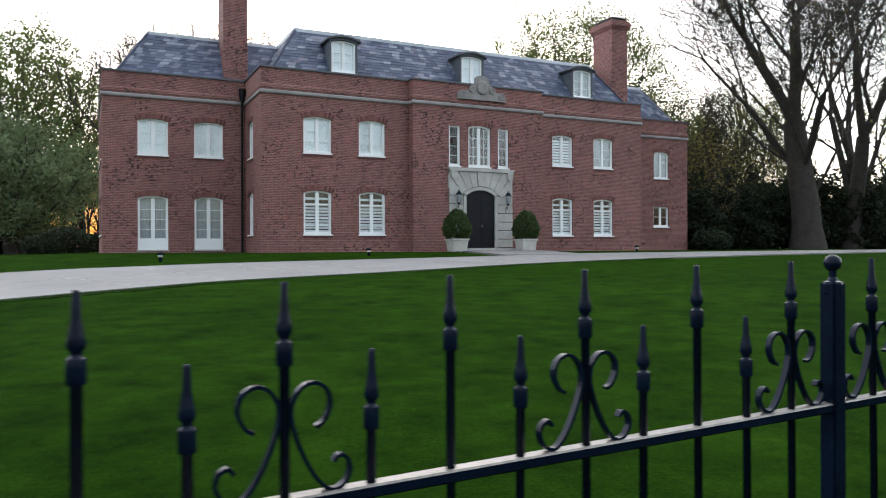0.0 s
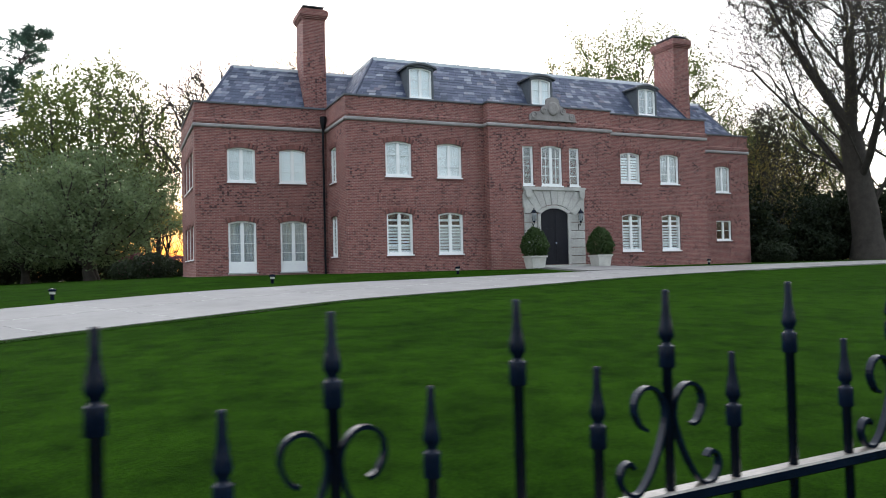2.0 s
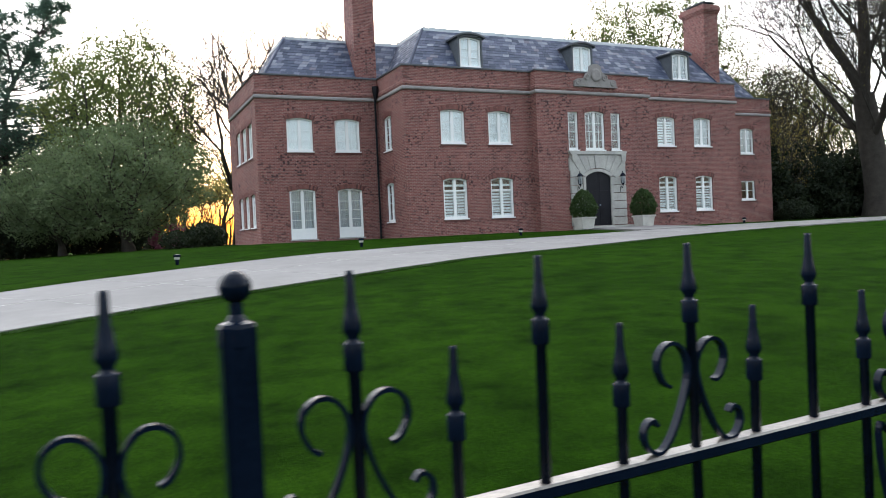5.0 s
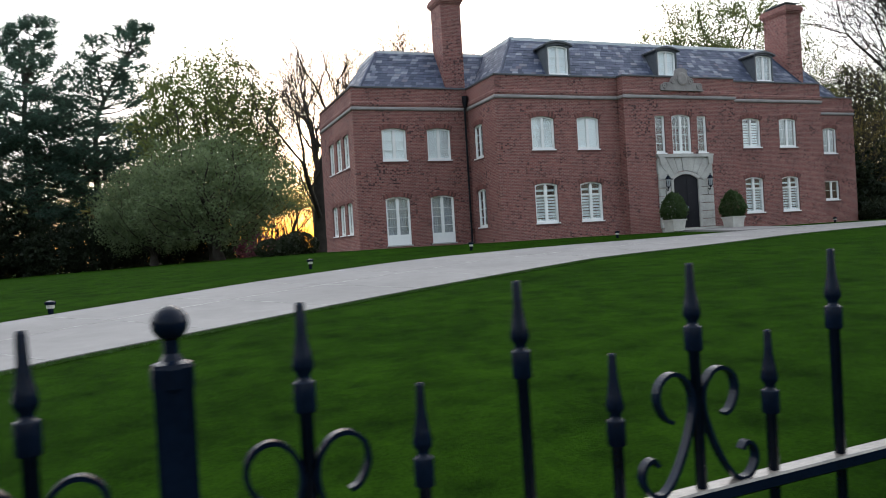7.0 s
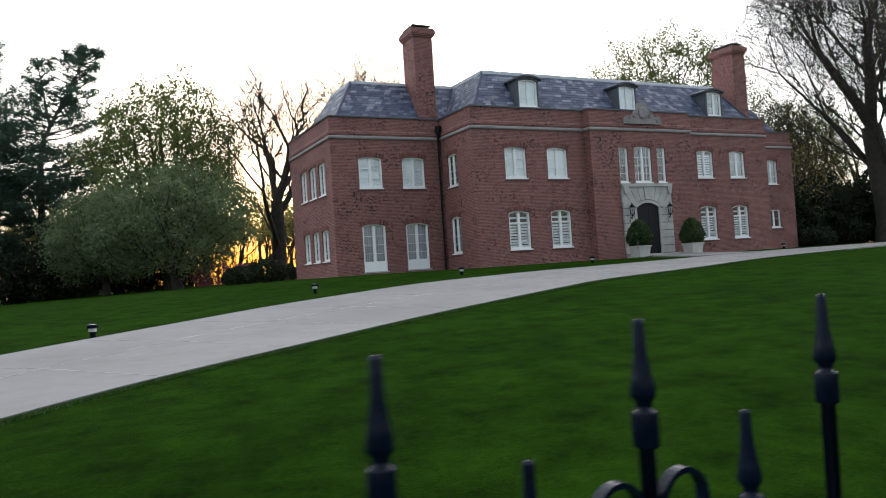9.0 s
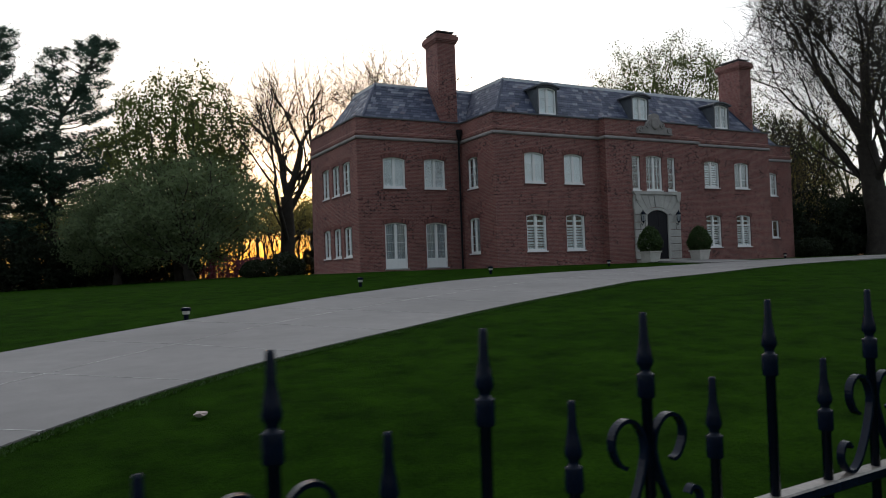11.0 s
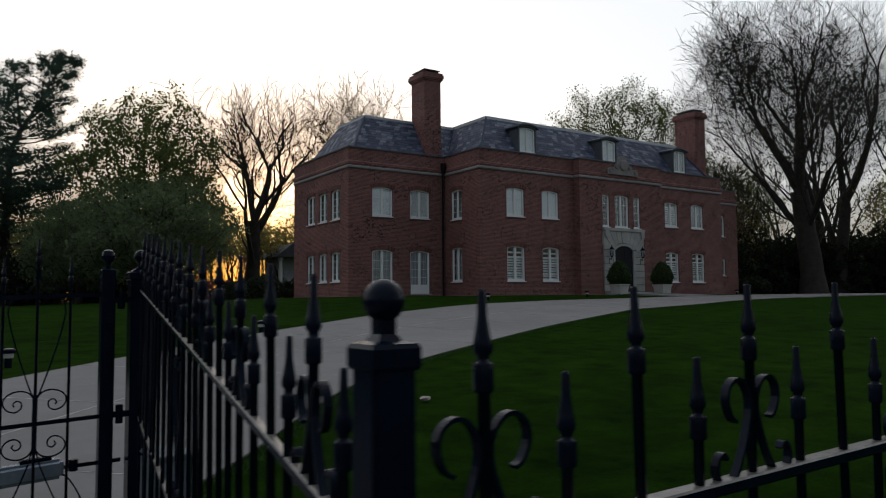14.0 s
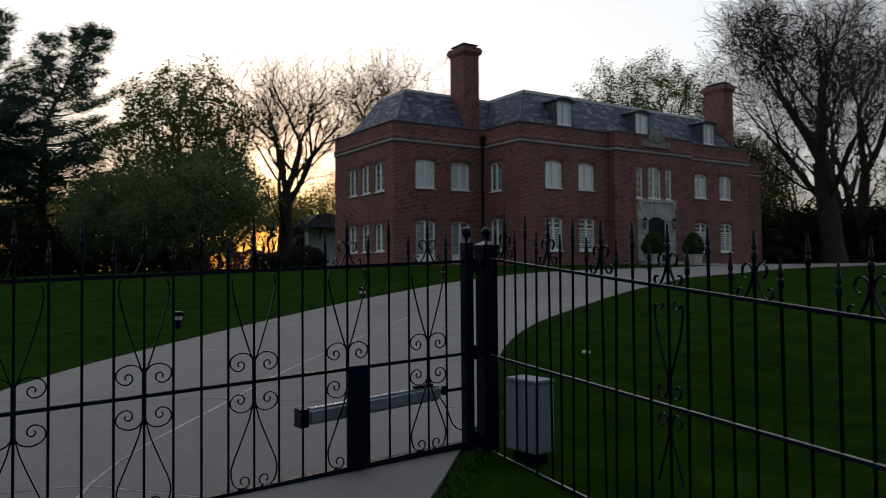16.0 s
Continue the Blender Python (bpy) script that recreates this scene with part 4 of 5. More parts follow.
def bar_between(bm, a, b, w, h, up=Vector((0, 0, 1))):
    """A rectangular bar from a to b: w across, h high."""
    d = (b - a).normalized()
    s = d.cross(up).normalized() * w / 2
    u = up * h / 2
    vs = [bm.verts.new(p + o) for p in (a, b) for o in (-s - u, s - u, s + u, -s + u)]
    for q in ((0, 1, 2, 3), (7, 6, 5, 4), (0, 4, 5, 1), (1, 5, 6, 2), (2, 6, 7, 3), (3, 7, 4, 0)):
        bm.faces.new([vs[i] for i in q])


def fence_panel(label, a, b, count, centre, rails, kind_of, bottom):
    """Pickets between tips a and b at 1 .. count-1; kind_of(i): scroll, plain or short."""
    turn = math.degrees(math.atan2(a.y - b.y, a.x - b.x))
    panel = thing("iron_fence", label, "fence", group="fence panels along the lawn")
    for name, za, zb, h in rails:
        bm = bmesh.new()
        pa, pb = Vector((a.x, a.y, za)), Vector((b.x, b.y, zb))
        bar_between(bm, pa, pb, 0.030 if h > 0.023 else 0.018, 0.020 if name == "top" else h)
        bmesh.ops.bevel(bm, geom=bm.edges[:], offset=0.003, segments=1, affect="EDGES")
        rail = part("rail", bm, IRON, panel, "iron rail, top paler with worn paint and painted sky sheen" if name != "low" else "")
        # upward faces get the paler colour: wear plus painted sky sheen
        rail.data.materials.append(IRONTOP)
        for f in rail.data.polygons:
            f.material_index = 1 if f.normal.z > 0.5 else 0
    for i in range(1, count):
        p = a.lerp(b, i / count)
        what = kind_of(i)
        short = what == "short"
        ob = part("short_picket" if short else "picket", PICKET_SHORT if short else PICKET, None, panel)
        z = p.z + (SHORT if short else 0)
        stretch = (z - (bottom[0] + (bottom[1] - bottom[0]) * i / count)) / (1.43 + (SHORT if short else 0))
        ob.matrix_local = pose(p.x, p.y, z, random.uniform(-0.5, 0.5), random.uniform(-0.5, 0.5), turn) @ Matrix.Diagonal((1, 1, stretch, 1))
        if what == "scroll":
            for me in SCROLL + (DROP if i == centre else []):
                s = part(me.name.split(".")[0], me, None, panel)
                drop = (p.z - rails[1][1] - (rails[1][2] - rails[1][1]) * i / count) / 0.92 if me in DROP else 1.0
                s.matrix_local = pose(p.x, p.y, p.z, 0, 0, turn) @ Matrix.Diagonal((1, 1, drop, 1))
    return panel


def fence_post(p, foot, w, cap, ball, label):
    """p: the centre of the ball."""
    post = thing("fence_post", label, "fence post", (p.x, p.y, foot), group="fence posts")
    h = p.z - foot
    bm = bmesh.new()
    box(bm, -w / 2, w / 2, -w / 2, w / 2, 0, h - ball - 0.022)
    bmesh.ops.bevel(bm, geom=bm.edges[:], offset=0.004, segments=2, affect="EDGES")
    part("shaft", bm, IRON, post)
    bm = bmesh.new()
    c = cap / 2
    lathe(bm, [(c * 0.93, -0.03), (c, -0.026), (c, -0.007), (c * 0.92, -0.002), (ball * 0.62, 0.001), (ball * 0.42, 0.008), (ball * 0.42, 0.022 + ball * 0.2)], 4 if cap > 0.05 else 12, (0, 0, h - ball - 0.02), cap > 0.05)
    part("cap", bm, IRON, post)
    bm = bmesh.new()
    n = 9
    lathe(bm, [(max(0.002, ball * math.cos(a)), ball * math.sin(a)) for a in np.linspace(-math.pi / 2, math.pi / 2, n)], 16, (0, 0, h))
    part("ball", bm, IRON, post, smooth=True)
    return post


def kind_front(i):
    return "short" if i % 2 == 0 else "scroll" if i % 4 == 1 else "plain"


for n in range(-4, 7):
    a, b = fence_at(18 * n), fence_at(18 * n + 18)
    if n == -4:
        fence_post(Vector((a.x, a.y, a.z - 0.008)), a.z - 1.55, 0.038, 0.043, 0.0185, "black iron fence post with a ball finial")
    end = n == 6
    fence_panel("black wrought-iron fence panel with spear finials and scrolls", a, b, 18, 9,
                (("top", a.z - 0.318, b.z - (0.298 if end else 0.318), 0.028), ("mid", a.z - 0.79, b.z - 0.79, 0.024), ("low", a.z - 1.36, b.z - 1.36, 0.026)), kind_front, (a.z - 1.43, b.z - 1.43))
    if not end:
        fence_post(Vector((b.x, b.y, b.z - 0.008)), b.z - 1.55, 0.038, 0.043, 0.0185, "black iron fence post with a ball finial")

CORNER = fence_at(126)
GATE_POST = Vector((-23.0, -25.57, 0.549))
fence_post(Vector((CORNER.x, CORNER.y, CORNER.z - 0.010)), CORNER.z - 1.6, 0.052, 0.059, 0.0235, "thicker black iron corner post with a ball finial")
side_b = Vector((GATE_POST.x, GATE_POST.y, 0.69))
fence_panel("black wrought-iron fence panel running back to the gate", CORNER, side_b, 28, 14,
            (("top", CORNER.z - 0.296, 0.352, 0.022), ("mid", -0.50, -0.353, 0.020), ("low", -1.14, -1.05, 0.022)),
            lambda i: "short" if i % 2 else "scroll" if i % 4 == 2 else "plain", (-1.17, -1.08))

gp = thing("gate_post", "stout black square gate post with a ball finial", "gate post", (GATE_POST.x, GATE_POST.y, -1.25))
bm = bmesh.new()
box(bm, -0.06, 0.06, -0.06, 0.06, 0, 1.68)
bmesh.ops.bevel(bm, geom=bm.edges[:], offset=0.006, segments=2, affect="EDGES")
part("shaft", bm, IRON, gp)
bm = bmesh.new()
lathe(bm, [(0.066, 1.66), (0.07, 1.665), (0.07, 1.70), (0.03, 1.725), (0.016, 1.735), (0.016, 1.76)], 4, (0, 0, 0), True)
part("cap", bm, IRON, gp)
bm = bmesh.new()
lathe(bm, [(max(0.002, 0.038 * math.cos(a)), 0.038 * math.sin(a)) for a in np.linspace(-math.pi / 2, math.pi / 2, 9)], 16, (0, 0, 1.795))
part("ball", bm, IRON, gp, smooth=True)
for z in (0.30, 0.92, 1.55):
    bm = bmesh.new()
    box(bm, -0.16, -0.055, -0.02, 0.02, z - 0.015, z + 0.015)
    lathe(bm, [(0.02, -0.05), (0.02, 0.05)], 8, (-0.1, 0, z))
    part("hinge", bm, IRON, gp)

# ---- driveway gate ----
GX, GY, G_LEN = -23.17, -25.56, 3.32
G_BOT, G_MID, G_TOP = -0.99, -0.335, 0.33
G_FALL = 0.034
gate = thing("driveway_gate", "closed black wrought-iron driveway gate with scrollwork", "gate", (GX, GY, 0), 1.5)


def spiral(cx, cz, r, a0, turns, n=14):
    return [(cx + r * (1 - 0.62 * i / n) * math.cos(a0 + turns * 2 * math.pi * i / n), cz + r * (1 - 0.62 * i / n) * math.sin(a0 + turns * 2 * math.pi * i / n)) for i in range(n + 1)]


def gate_scrolls(s):
    up = [(s * x, z) for x, z in ((0.006, 0.128), (0.030, 0.163), (0.078, 0.176), (0.128, 0.158), (0.148, 0.120), (0.130, 0.082), (0.092, 0.068), (0.064, 0.086), (0.064, 0.116), (0.086, 0.126), (0.101, 0.110), (0.094, 0.096))]
    down = [(x, -z) for x, z in up]
    high = [(0.006 * s, 0.13), (0.03 * s, 0.19), (0.095 * s, 0.40), (0.135 * s, 0.58), (0.12 * s, 0.645)]
    low = [(0.007 * s, -0.12), (0.03 * s, -0.22), (0.09 * s, -0.37), (0.135 * s, -0.48)] + [(s * x, z) for x, z in [(0.142, -0.54), (0.125, -0.60), (0.09, -0.625)] + spiral(0.065, -0.585, 0.042, -1.0, -1.0, 10)]
    return [("curl", up), ("curl", down), ("stem", high), ("stem", low)]


GATE_SCROLLS = []
for s in (1, -1):
    for n, p in gate_scrolls(s):
        bm = bmesh.new()
        strap(bm, smooth_path(p, 2), 0.010, 0.007)
        GATE_SCROLLS.append((n, mesh_of(n, bm, IRON)))
for z, h, w in ((G_TOP, 0.022, 0.022), (G_MID, 0.020, 0.020), (G_BOT, 0.062, 0.05)):
    bm = bmesh.new()
    bar_between(bm, Vector((-G_LEN, 0, z - G_FALL * G_LEN)), Vector((-0.036, 0, z)), w, h)
    part("gate_rail", bm, IRON, gate)
for x in (0.0, -G_LEN):
    bm = bmesh.new()
    box(bm, x - 0.036, x + 0.036, -0.036, 0.036, G_BOT - 0.03 + G_FALL * x, 0.47)
    bmesh.ops.bevel(bm, geom=bm.edges[:], offset=0.005, segments=1, affect="EDGES")
    lathe(bm, [(0.012, 0.47), (0.014, 0.50), (0.03, 0.52), (0.036, 0.545), (0.03, 0.57), (0.004, 0.582)], 12, (x, 0, 0))
    part("stile", bm, IRON, gate)
for i in range(20):
    x = -0.185 - 0.157 * i
    tall = i % 2 == 1
    ob = part("gate_bar", PICKET if tall else PICKET_SHORT, None, gate)
    top = G_TOP + G_FALL * x + (0.31 if tall else 0.31 + SHORT)
    ob.matrix_local = pose(x, 0, top) @ Matrix.Diagonal((1, 1, (top - G_BOT - G_FALL * x) / (1.43 if tall else 1.43 + SHORT), 1))
    if i % 4 == 1:
        bm = bmesh.new()
        lathe(bm, [(0.008, -0.16), (0.0125, -0.14), (0.0125, 0.14), (0.008, 0.16)], 6, (x, 0, G_MID + G_FALL * x))
        part("collar", bm, IRON, gate)
        for n, me in GATE_SCROLLS:
            ob = part(n, me, None, gate)
            ob.matrix_local = pose(x, 0, G_MID + G_FALL * x)
        for me in SCROLL:
            ob = part("scroll", me, None, gate)
            ob.matrix_local = pose(x, 0, top)

opener = thing("gate_opener", "grey metal gate-opener arm with a black bracket cover", "gate opener", (GX + 0.05, GY + 0.10, 0), 1.5)
bm = bmesh.new()
bar_between(bm, Vector((-1.27, 0, -0.66)), Vector((-0.24, 0, -0.605)), 0.09, 0.105)
bmesh.ops.bevel(bm, geom=bm.edges[:], offset=0.02, segments=3, affect="EDGES")
part("arm_tube", bm, GALV, opener)
bm = bmesh.new()
bar_between(bm, Vector((-1.33, 0, -0.663)), Vector((-1.272, 0, -0.66)), 0.1, 0.115)
part("end_cap", bm, IRON, opener)
bm = bmesh.new()
bar_between(bm, Vector((-0.45, 0, -0.558)), Vector((-0.30, 0, -0.550)), 0.04, 0.025)
part("release_latch", bm, IRON, opener)
bm = bmesh.new()
bar_between(bm, Vector((-0.238, 0, -0.605)), Vector((0.05, 0.0, -0.60)), 0.02, 0.02)
lathe(bm, [(0.025, -0.03), (0.025, 0.03)], 8, (-0.19, 0, -0.60))
part("push_rod", bm, IRON, opener)
bm = bmesh.new()
strap(bm, smooth_path([(-0.26, -0.64), (-0.22, -0.66), (-0.17, -0.74), (-0.12, -0.85), (-0.05, -0.90), (0.02, -0.88)], 5), 0.008, 0.008)
part("cable", bm, IRON, opener)
bm = bmesh.new()
box(bm, -1.05, -0.895, -0.16, -0.125, -0.99, -0.345)
bmesh.ops.bevel(bm, geom=bm.edges[:], offset=0.006, segments=2, affect="EDGES")
part("bracket_cover", bm, IRON, opener, "tall black cover plate")

cab = thing("control_box", "blue-grey metal gate control box on the lawn behind the fence", "control box", (-22.83, -25.9, -1.13), 6)
bm = bmesh.new()
box(bm, -0.2, -0.01, -0.2, 0.1, 0.15, 0.62)
bmesh.ops.bevel(bm, geom=bm.edges[:], offset=0.012, segments=2, affect="EDGES")
part("body", bm, BOXGREY, cab)
bm = bmesh.new()
box(bm, -0.204, -0.006, -0.204, 0.104, 0.622, 0.645)
bmesh.ops.bevel(bm, geom=bm.edges[:], offset=0.008, segments=2, affect="EDGES")
part("lid", bm, BOXGREY, cab)
bm = bmesh.new()
box(bm, -0.16, -0.04, -0.15, 0.05, -0.05, 0.149)
part("pedestal", bm, IRON, cab)


# ---- path lights ----
def path_light(x, y):
    lamp = thing("path_light", "short dark path light with a flat round cap beside the drive", "path light", (x, y, ground_z(x, y) - 0.02), group="path lights along the drive")
    lamp.scale = (1.12, 1.12, 1.12)
    bm = bmesh.new()
    lathe(bm, [(0.045, 0), (0.045, 0.14)], 10)
    part("stem", bm, IRON, lamp)
    bm = bmesh.new()
    lathe(bm, [(0.058, 0.141), (0.064, 0.15), (0.064, 0.195), (0.058, 0.20)], 12)
    part("lens", bm, TERRA, lamp)
    bm = bmesh.new()
    lathe(bm, [(0.07, 0.201), (0.088, 0.206), (0.092, 0.245), (0.08, 0.262), (0.02, 0.275)], 14)
    part("cap", bm, IRON, lamp)


for x, y in ((1.2, -4.5), (-6.1, -6.4), (-12.1, -8.4), (-18.2, -14.2), (-23.15, -17.1), (15.0, -2.9)):
    path_light(x, y)


bm = bmesh.new()
rng = random.Random(3)
bmesh.ops.create_icosphere(bm, subdivisions=2, radius=0.06)
for v in bm.verts:
    v.co *= rng.uniform(0.6, 1.2)
    v.co.z *= 0.45

litter = tagged(new("litter", mesh_of("litter", bm, PAPER)), "crumpled pale paper scrap lying on the lawn", "litter")
litter.location = (-19.44, -22.93, ground_z(-19.44, -22.93) + 0.045)


# ---- planting ----
def tube(verts, faces, pts, radii, sides):
    """A tapered tube through the points."""
    base = len(verts)
    for i, p in enumerate(pts):
        d = (pts[min(i + 1, len(pts) - 1)] - pts[max(i - 1, 0)]).normalized()
        u = d.cross(Vector((0.31, 0.87, 0.38))).normalized()
        v = d.cross(u)
        for j in range(sides):
            a = 2 * math.pi * j / sides
            verts.append(p + (u * math.cos(a) + v * math.sin(a)) * radii[i])
    for i in range(len(pts) - 1):
        for j in range(sides):
            k = base + i * sides
            faces.append((k + j, k + (j + 1) % sides, k + sides + (j + 1) % sides, k + sides + j))


def leaf_cards(centres, rng, size, per, spread, name, mat, flat=0.0, slim=0.55):
    """Small leaves, each a bent quad, scattered about the given places."""
    n = len(centres) * per
    if not n:
        return None
    g = np.random.RandomState(rng.randrange(1 << 30))
    c = np.repeat(np.array(centres), per, axis=0) + g.normal(0, spread, (n, 3)) * np.array([1, 1, 1 - 0.5 * flat])
    a = g.normal(0, 1, (n, 3))
    a[:, 2] *= 1 - flat
    a /= np.linalg.norm(a, axis=1, keepdims=True)
    b = np.cross(a, g.normal(0, 1, (n, 3)))
    b /= np.linalg.norm(b, axis=1, keepdims=True) + 1e-9
    s = size * g.uniform(0.55, 1.25, (n, 1))
    a, b = a * s, b * s * slim
    v = np.stack([c - a, c + b, c + a, c - b], 1).reshape(-1, 3)
    me = bpy.data.meshes.new(name)
    me.vertices.add(4 * n)
    me.vertices.foreach_set("co", v.ravel())
    me.loops.add(4 * n)
    me.loops.foreach_set("vertex_index", np.arange(4 * n, dtype=np.int32))
    me.polygons.add(n)
    me.polygons.foreach_set("loop_start", np.arange(0, 4 * n, 4, dtype=np.int32))
    me.update()
    me.materials.append(mat)
    return me


def crown_points(rng, blobs, n, shell=0.55):
    """Points filling a crown made of ellipsoids (cx, cy, cz, rx, ry, rz), denser towards the outside."""
    vol = np.array([b[3] * b[4] * b[5] for b in blobs])
    pick = rng.choice(len(blobs), n, p=vol / vol.sum())
    d = rng.normal(0, 1, (n, 3))
    d /= np.linalg.norm(d, axis=1, keepdims=True)
    r = rng.rand(n) ** (1 / 3 * (1 - shell) + 0.12)
    r *= 1 + 0.17 * np.sin(d[:, 0] * 6 + d[:, 2] * 8 + blobs[0][2]) * np.cos(d[:, 1] * 7) + 0.10 * np.sin(d[:, 0] * 17 + d[:, 1] * 13 + d[:, 2] * 15)
    b = np.array(blobs)[pick]
    return b[:, :3] + d * r[:, None] * b[:, 3:]


def grown_tree(seed, blobs, n, trunk_h, trunk_r, step=0.45, reach=6.0, kill=0.8, tip_r=0.013, up=0.12, twigs=3, twig_len=0.55, bark=None,
               leaf=None, leaf_size=0.1, per=3, leaf_spread=0.2, stems=1, power=2.25):
    """A tree whose limbs grow towards the free places of its crown, thick limbs carrying all that grows from them."""
    rng = np.random.RandomState(seed)
    goal = crown_points(rng, blobs, n)
    goal = goal[goal[:, 2] > trunk_h * 0.72]
    cx, cy = blobs[0][0], blobs[0][1]
    pos, par = [np.array((0.0, 0.0, -0.3))], [-1]
    k = max(4, int(trunk_h / step))
    for i in range(1, k + 1):
        f = i / k
        pos.append(np.array((0.18 * math.sin(3 * f + seed) + cx * 0.5 * f * f, 0.18 * math.cos(2.3 * f + seed) - 0.18 * math.cos(seed) + cy * 0.5 * f * f, -0.3 + (trunk_h + 0.3) * f)))
        par.append(i - 1)
    first = k
    tops = [k]
    for j in range(stems - 1):
        at = max(2, int(k * (0.55 + 0.12 * j)))
        q, d = at, np.array((math.cos(2.4 * j + seed), math.sin(2.4 * j + seed), 1.6))
        d /= np.linalg.norm(d)
        for i in range(int(k * 0.5)):
            pos.append(pos[q] + d * step)
            par.append(q)
            q = len(pos) - 1
        tops.append(q)
    P = np.array(pos)
    near = np.full(len(goal), -1)
    dist = np.full(len(goal), 1e9)

    def update(start):
        for c in range(0, len(goal), 800):
            g = goal[c:c + 800]
            dd = np.linalg.norm(g[:, None] - P[None, start:], axis=2)
            i = dd.argmin(1)
            m = dd[np.arange(len(g)), i]
            better = m < dist[c:c + 800]
            near[c:c + 800][better] = i[better] + start
            dist[c:c + 800][better] = m[better]

    low = max(1, int(first * 0.75))
    update(low)
    for turn in range(140):
        live = dist < (reach if turn > 14 else reach * 3)
        if not live.any():
            break
        idx = near[live]
        v = goal[live] - P[idx]
        v /= np.linalg.norm(v, axis=1, keepdims=True) + 1e-9
        acc = np.zeros((len(P), 3))
        np.add.at(acc, idx, v)
        grow = np.unique(idx)
        d = acc[grow]
        d /= np.linalg.norm(d, axis=1, keepdims=True) + 1e-9
        prev = np.array([P[i] - P[par[i]] for i in grow])
        prev /= np.linalg.norm(prev, axis=1, keepdims=True) + 1e-9
        d = d + prev * 0.7 + rng.normal(0, 0.17, d.shape)
        d[:, 2] += up
        d /= np.linalg.norm(d, axis=1, keepdims=True)
        fresh = P[grow] + d * step
        start = len(P)
        P = np.vstack([P, fresh])
        par.extend(int(i) for i in grow)
        update(start)
        keep = dist > kill
        goal, near, dist = goal[keep], near[keep], dist[keep]
        if not len(goal) or len(P) > 24000:
            break
    count = len(P)
    kids = [[] for _ in range(count)]
    for i in range(1, count):
        kids[par[i]].append(i)
    area = np.zeros(count)
    for i in range(count - 1, -1, -1):
        area[i] = max(area[i], tip_r ** power)
        if i:
            area[par[i]] += area[i]
    rad = area ** (1 / power)
    rad = tip_r + (rad - tip_r) * (trunk_r - tip_r) / (rad[0] - tip_r)
    verts, faces, tips = [], [], []
    stack = [0]
    while stack:
        i = stack.pop()
        line = [par[i], i] if i else [i]
        while kids[line[-1]]:
            c = sorted(kids[line[-1]], key=lambda q: -rad[q])
            stack.extend(c[1:])
            line.append(c[0])
        if len(line) < 2:
            continue
        rr = [float(rad[q]) for q in line]
        if i:
            rr[0] = min(rr[0], rr[1] * 1.15)
        rr[-1] = tip_r * 0.6
        tube(verts, faces, [Vector(P[q]) for q in line], rr, 10 if rr[0] > 0.3 else 6 if rr[0] > 0.08 else 4 if rr[0] > 0.035 else 3)
    ends = [i for i in range(first, count) if rad[i] < tip_r * 3.2]
    for i in ends:
        p, d0 = P[i], P[i] - P[par[i]]
        d0 = d0 / (np.linalg.norm(d0) + 1e-9)
        tips.append(tuple(p))
        for q in range(twigs if not kids[i] else max(0, twigs - 2)):
            d = d0 * 0.8 + rng.normal(0, 0.55, 3) + np.array((0, 0, up * 1.5))
            d /= np.linalg.norm(d)
            e = p + d * twig_len * rng.uniform(0.5, 1.2)
            tube(verts, faces, [Vector(p), Vector(e)], [tip_r * 0.75, tip_r * 0.4], 3)
            tips.append(tuple(e))
    # flare at the foot
    for v in verts:
        if v.z < 1.2:
            f = 1 + 0.35 * (1 - max(0, v.z) / 1.2) ** 2
            v.x, v.y = v.x * f, v.y * f
    wood = raw_mesh("trunk", verts, faces, bark or BARK)
    for f in wood.polygons:
        f.use_smooth = True
    crown = leaf_cards(tips, random.Random(seed), leaf_size, per, leaf_spread, "crown", leaf) if leaf else None
    return wood, crown


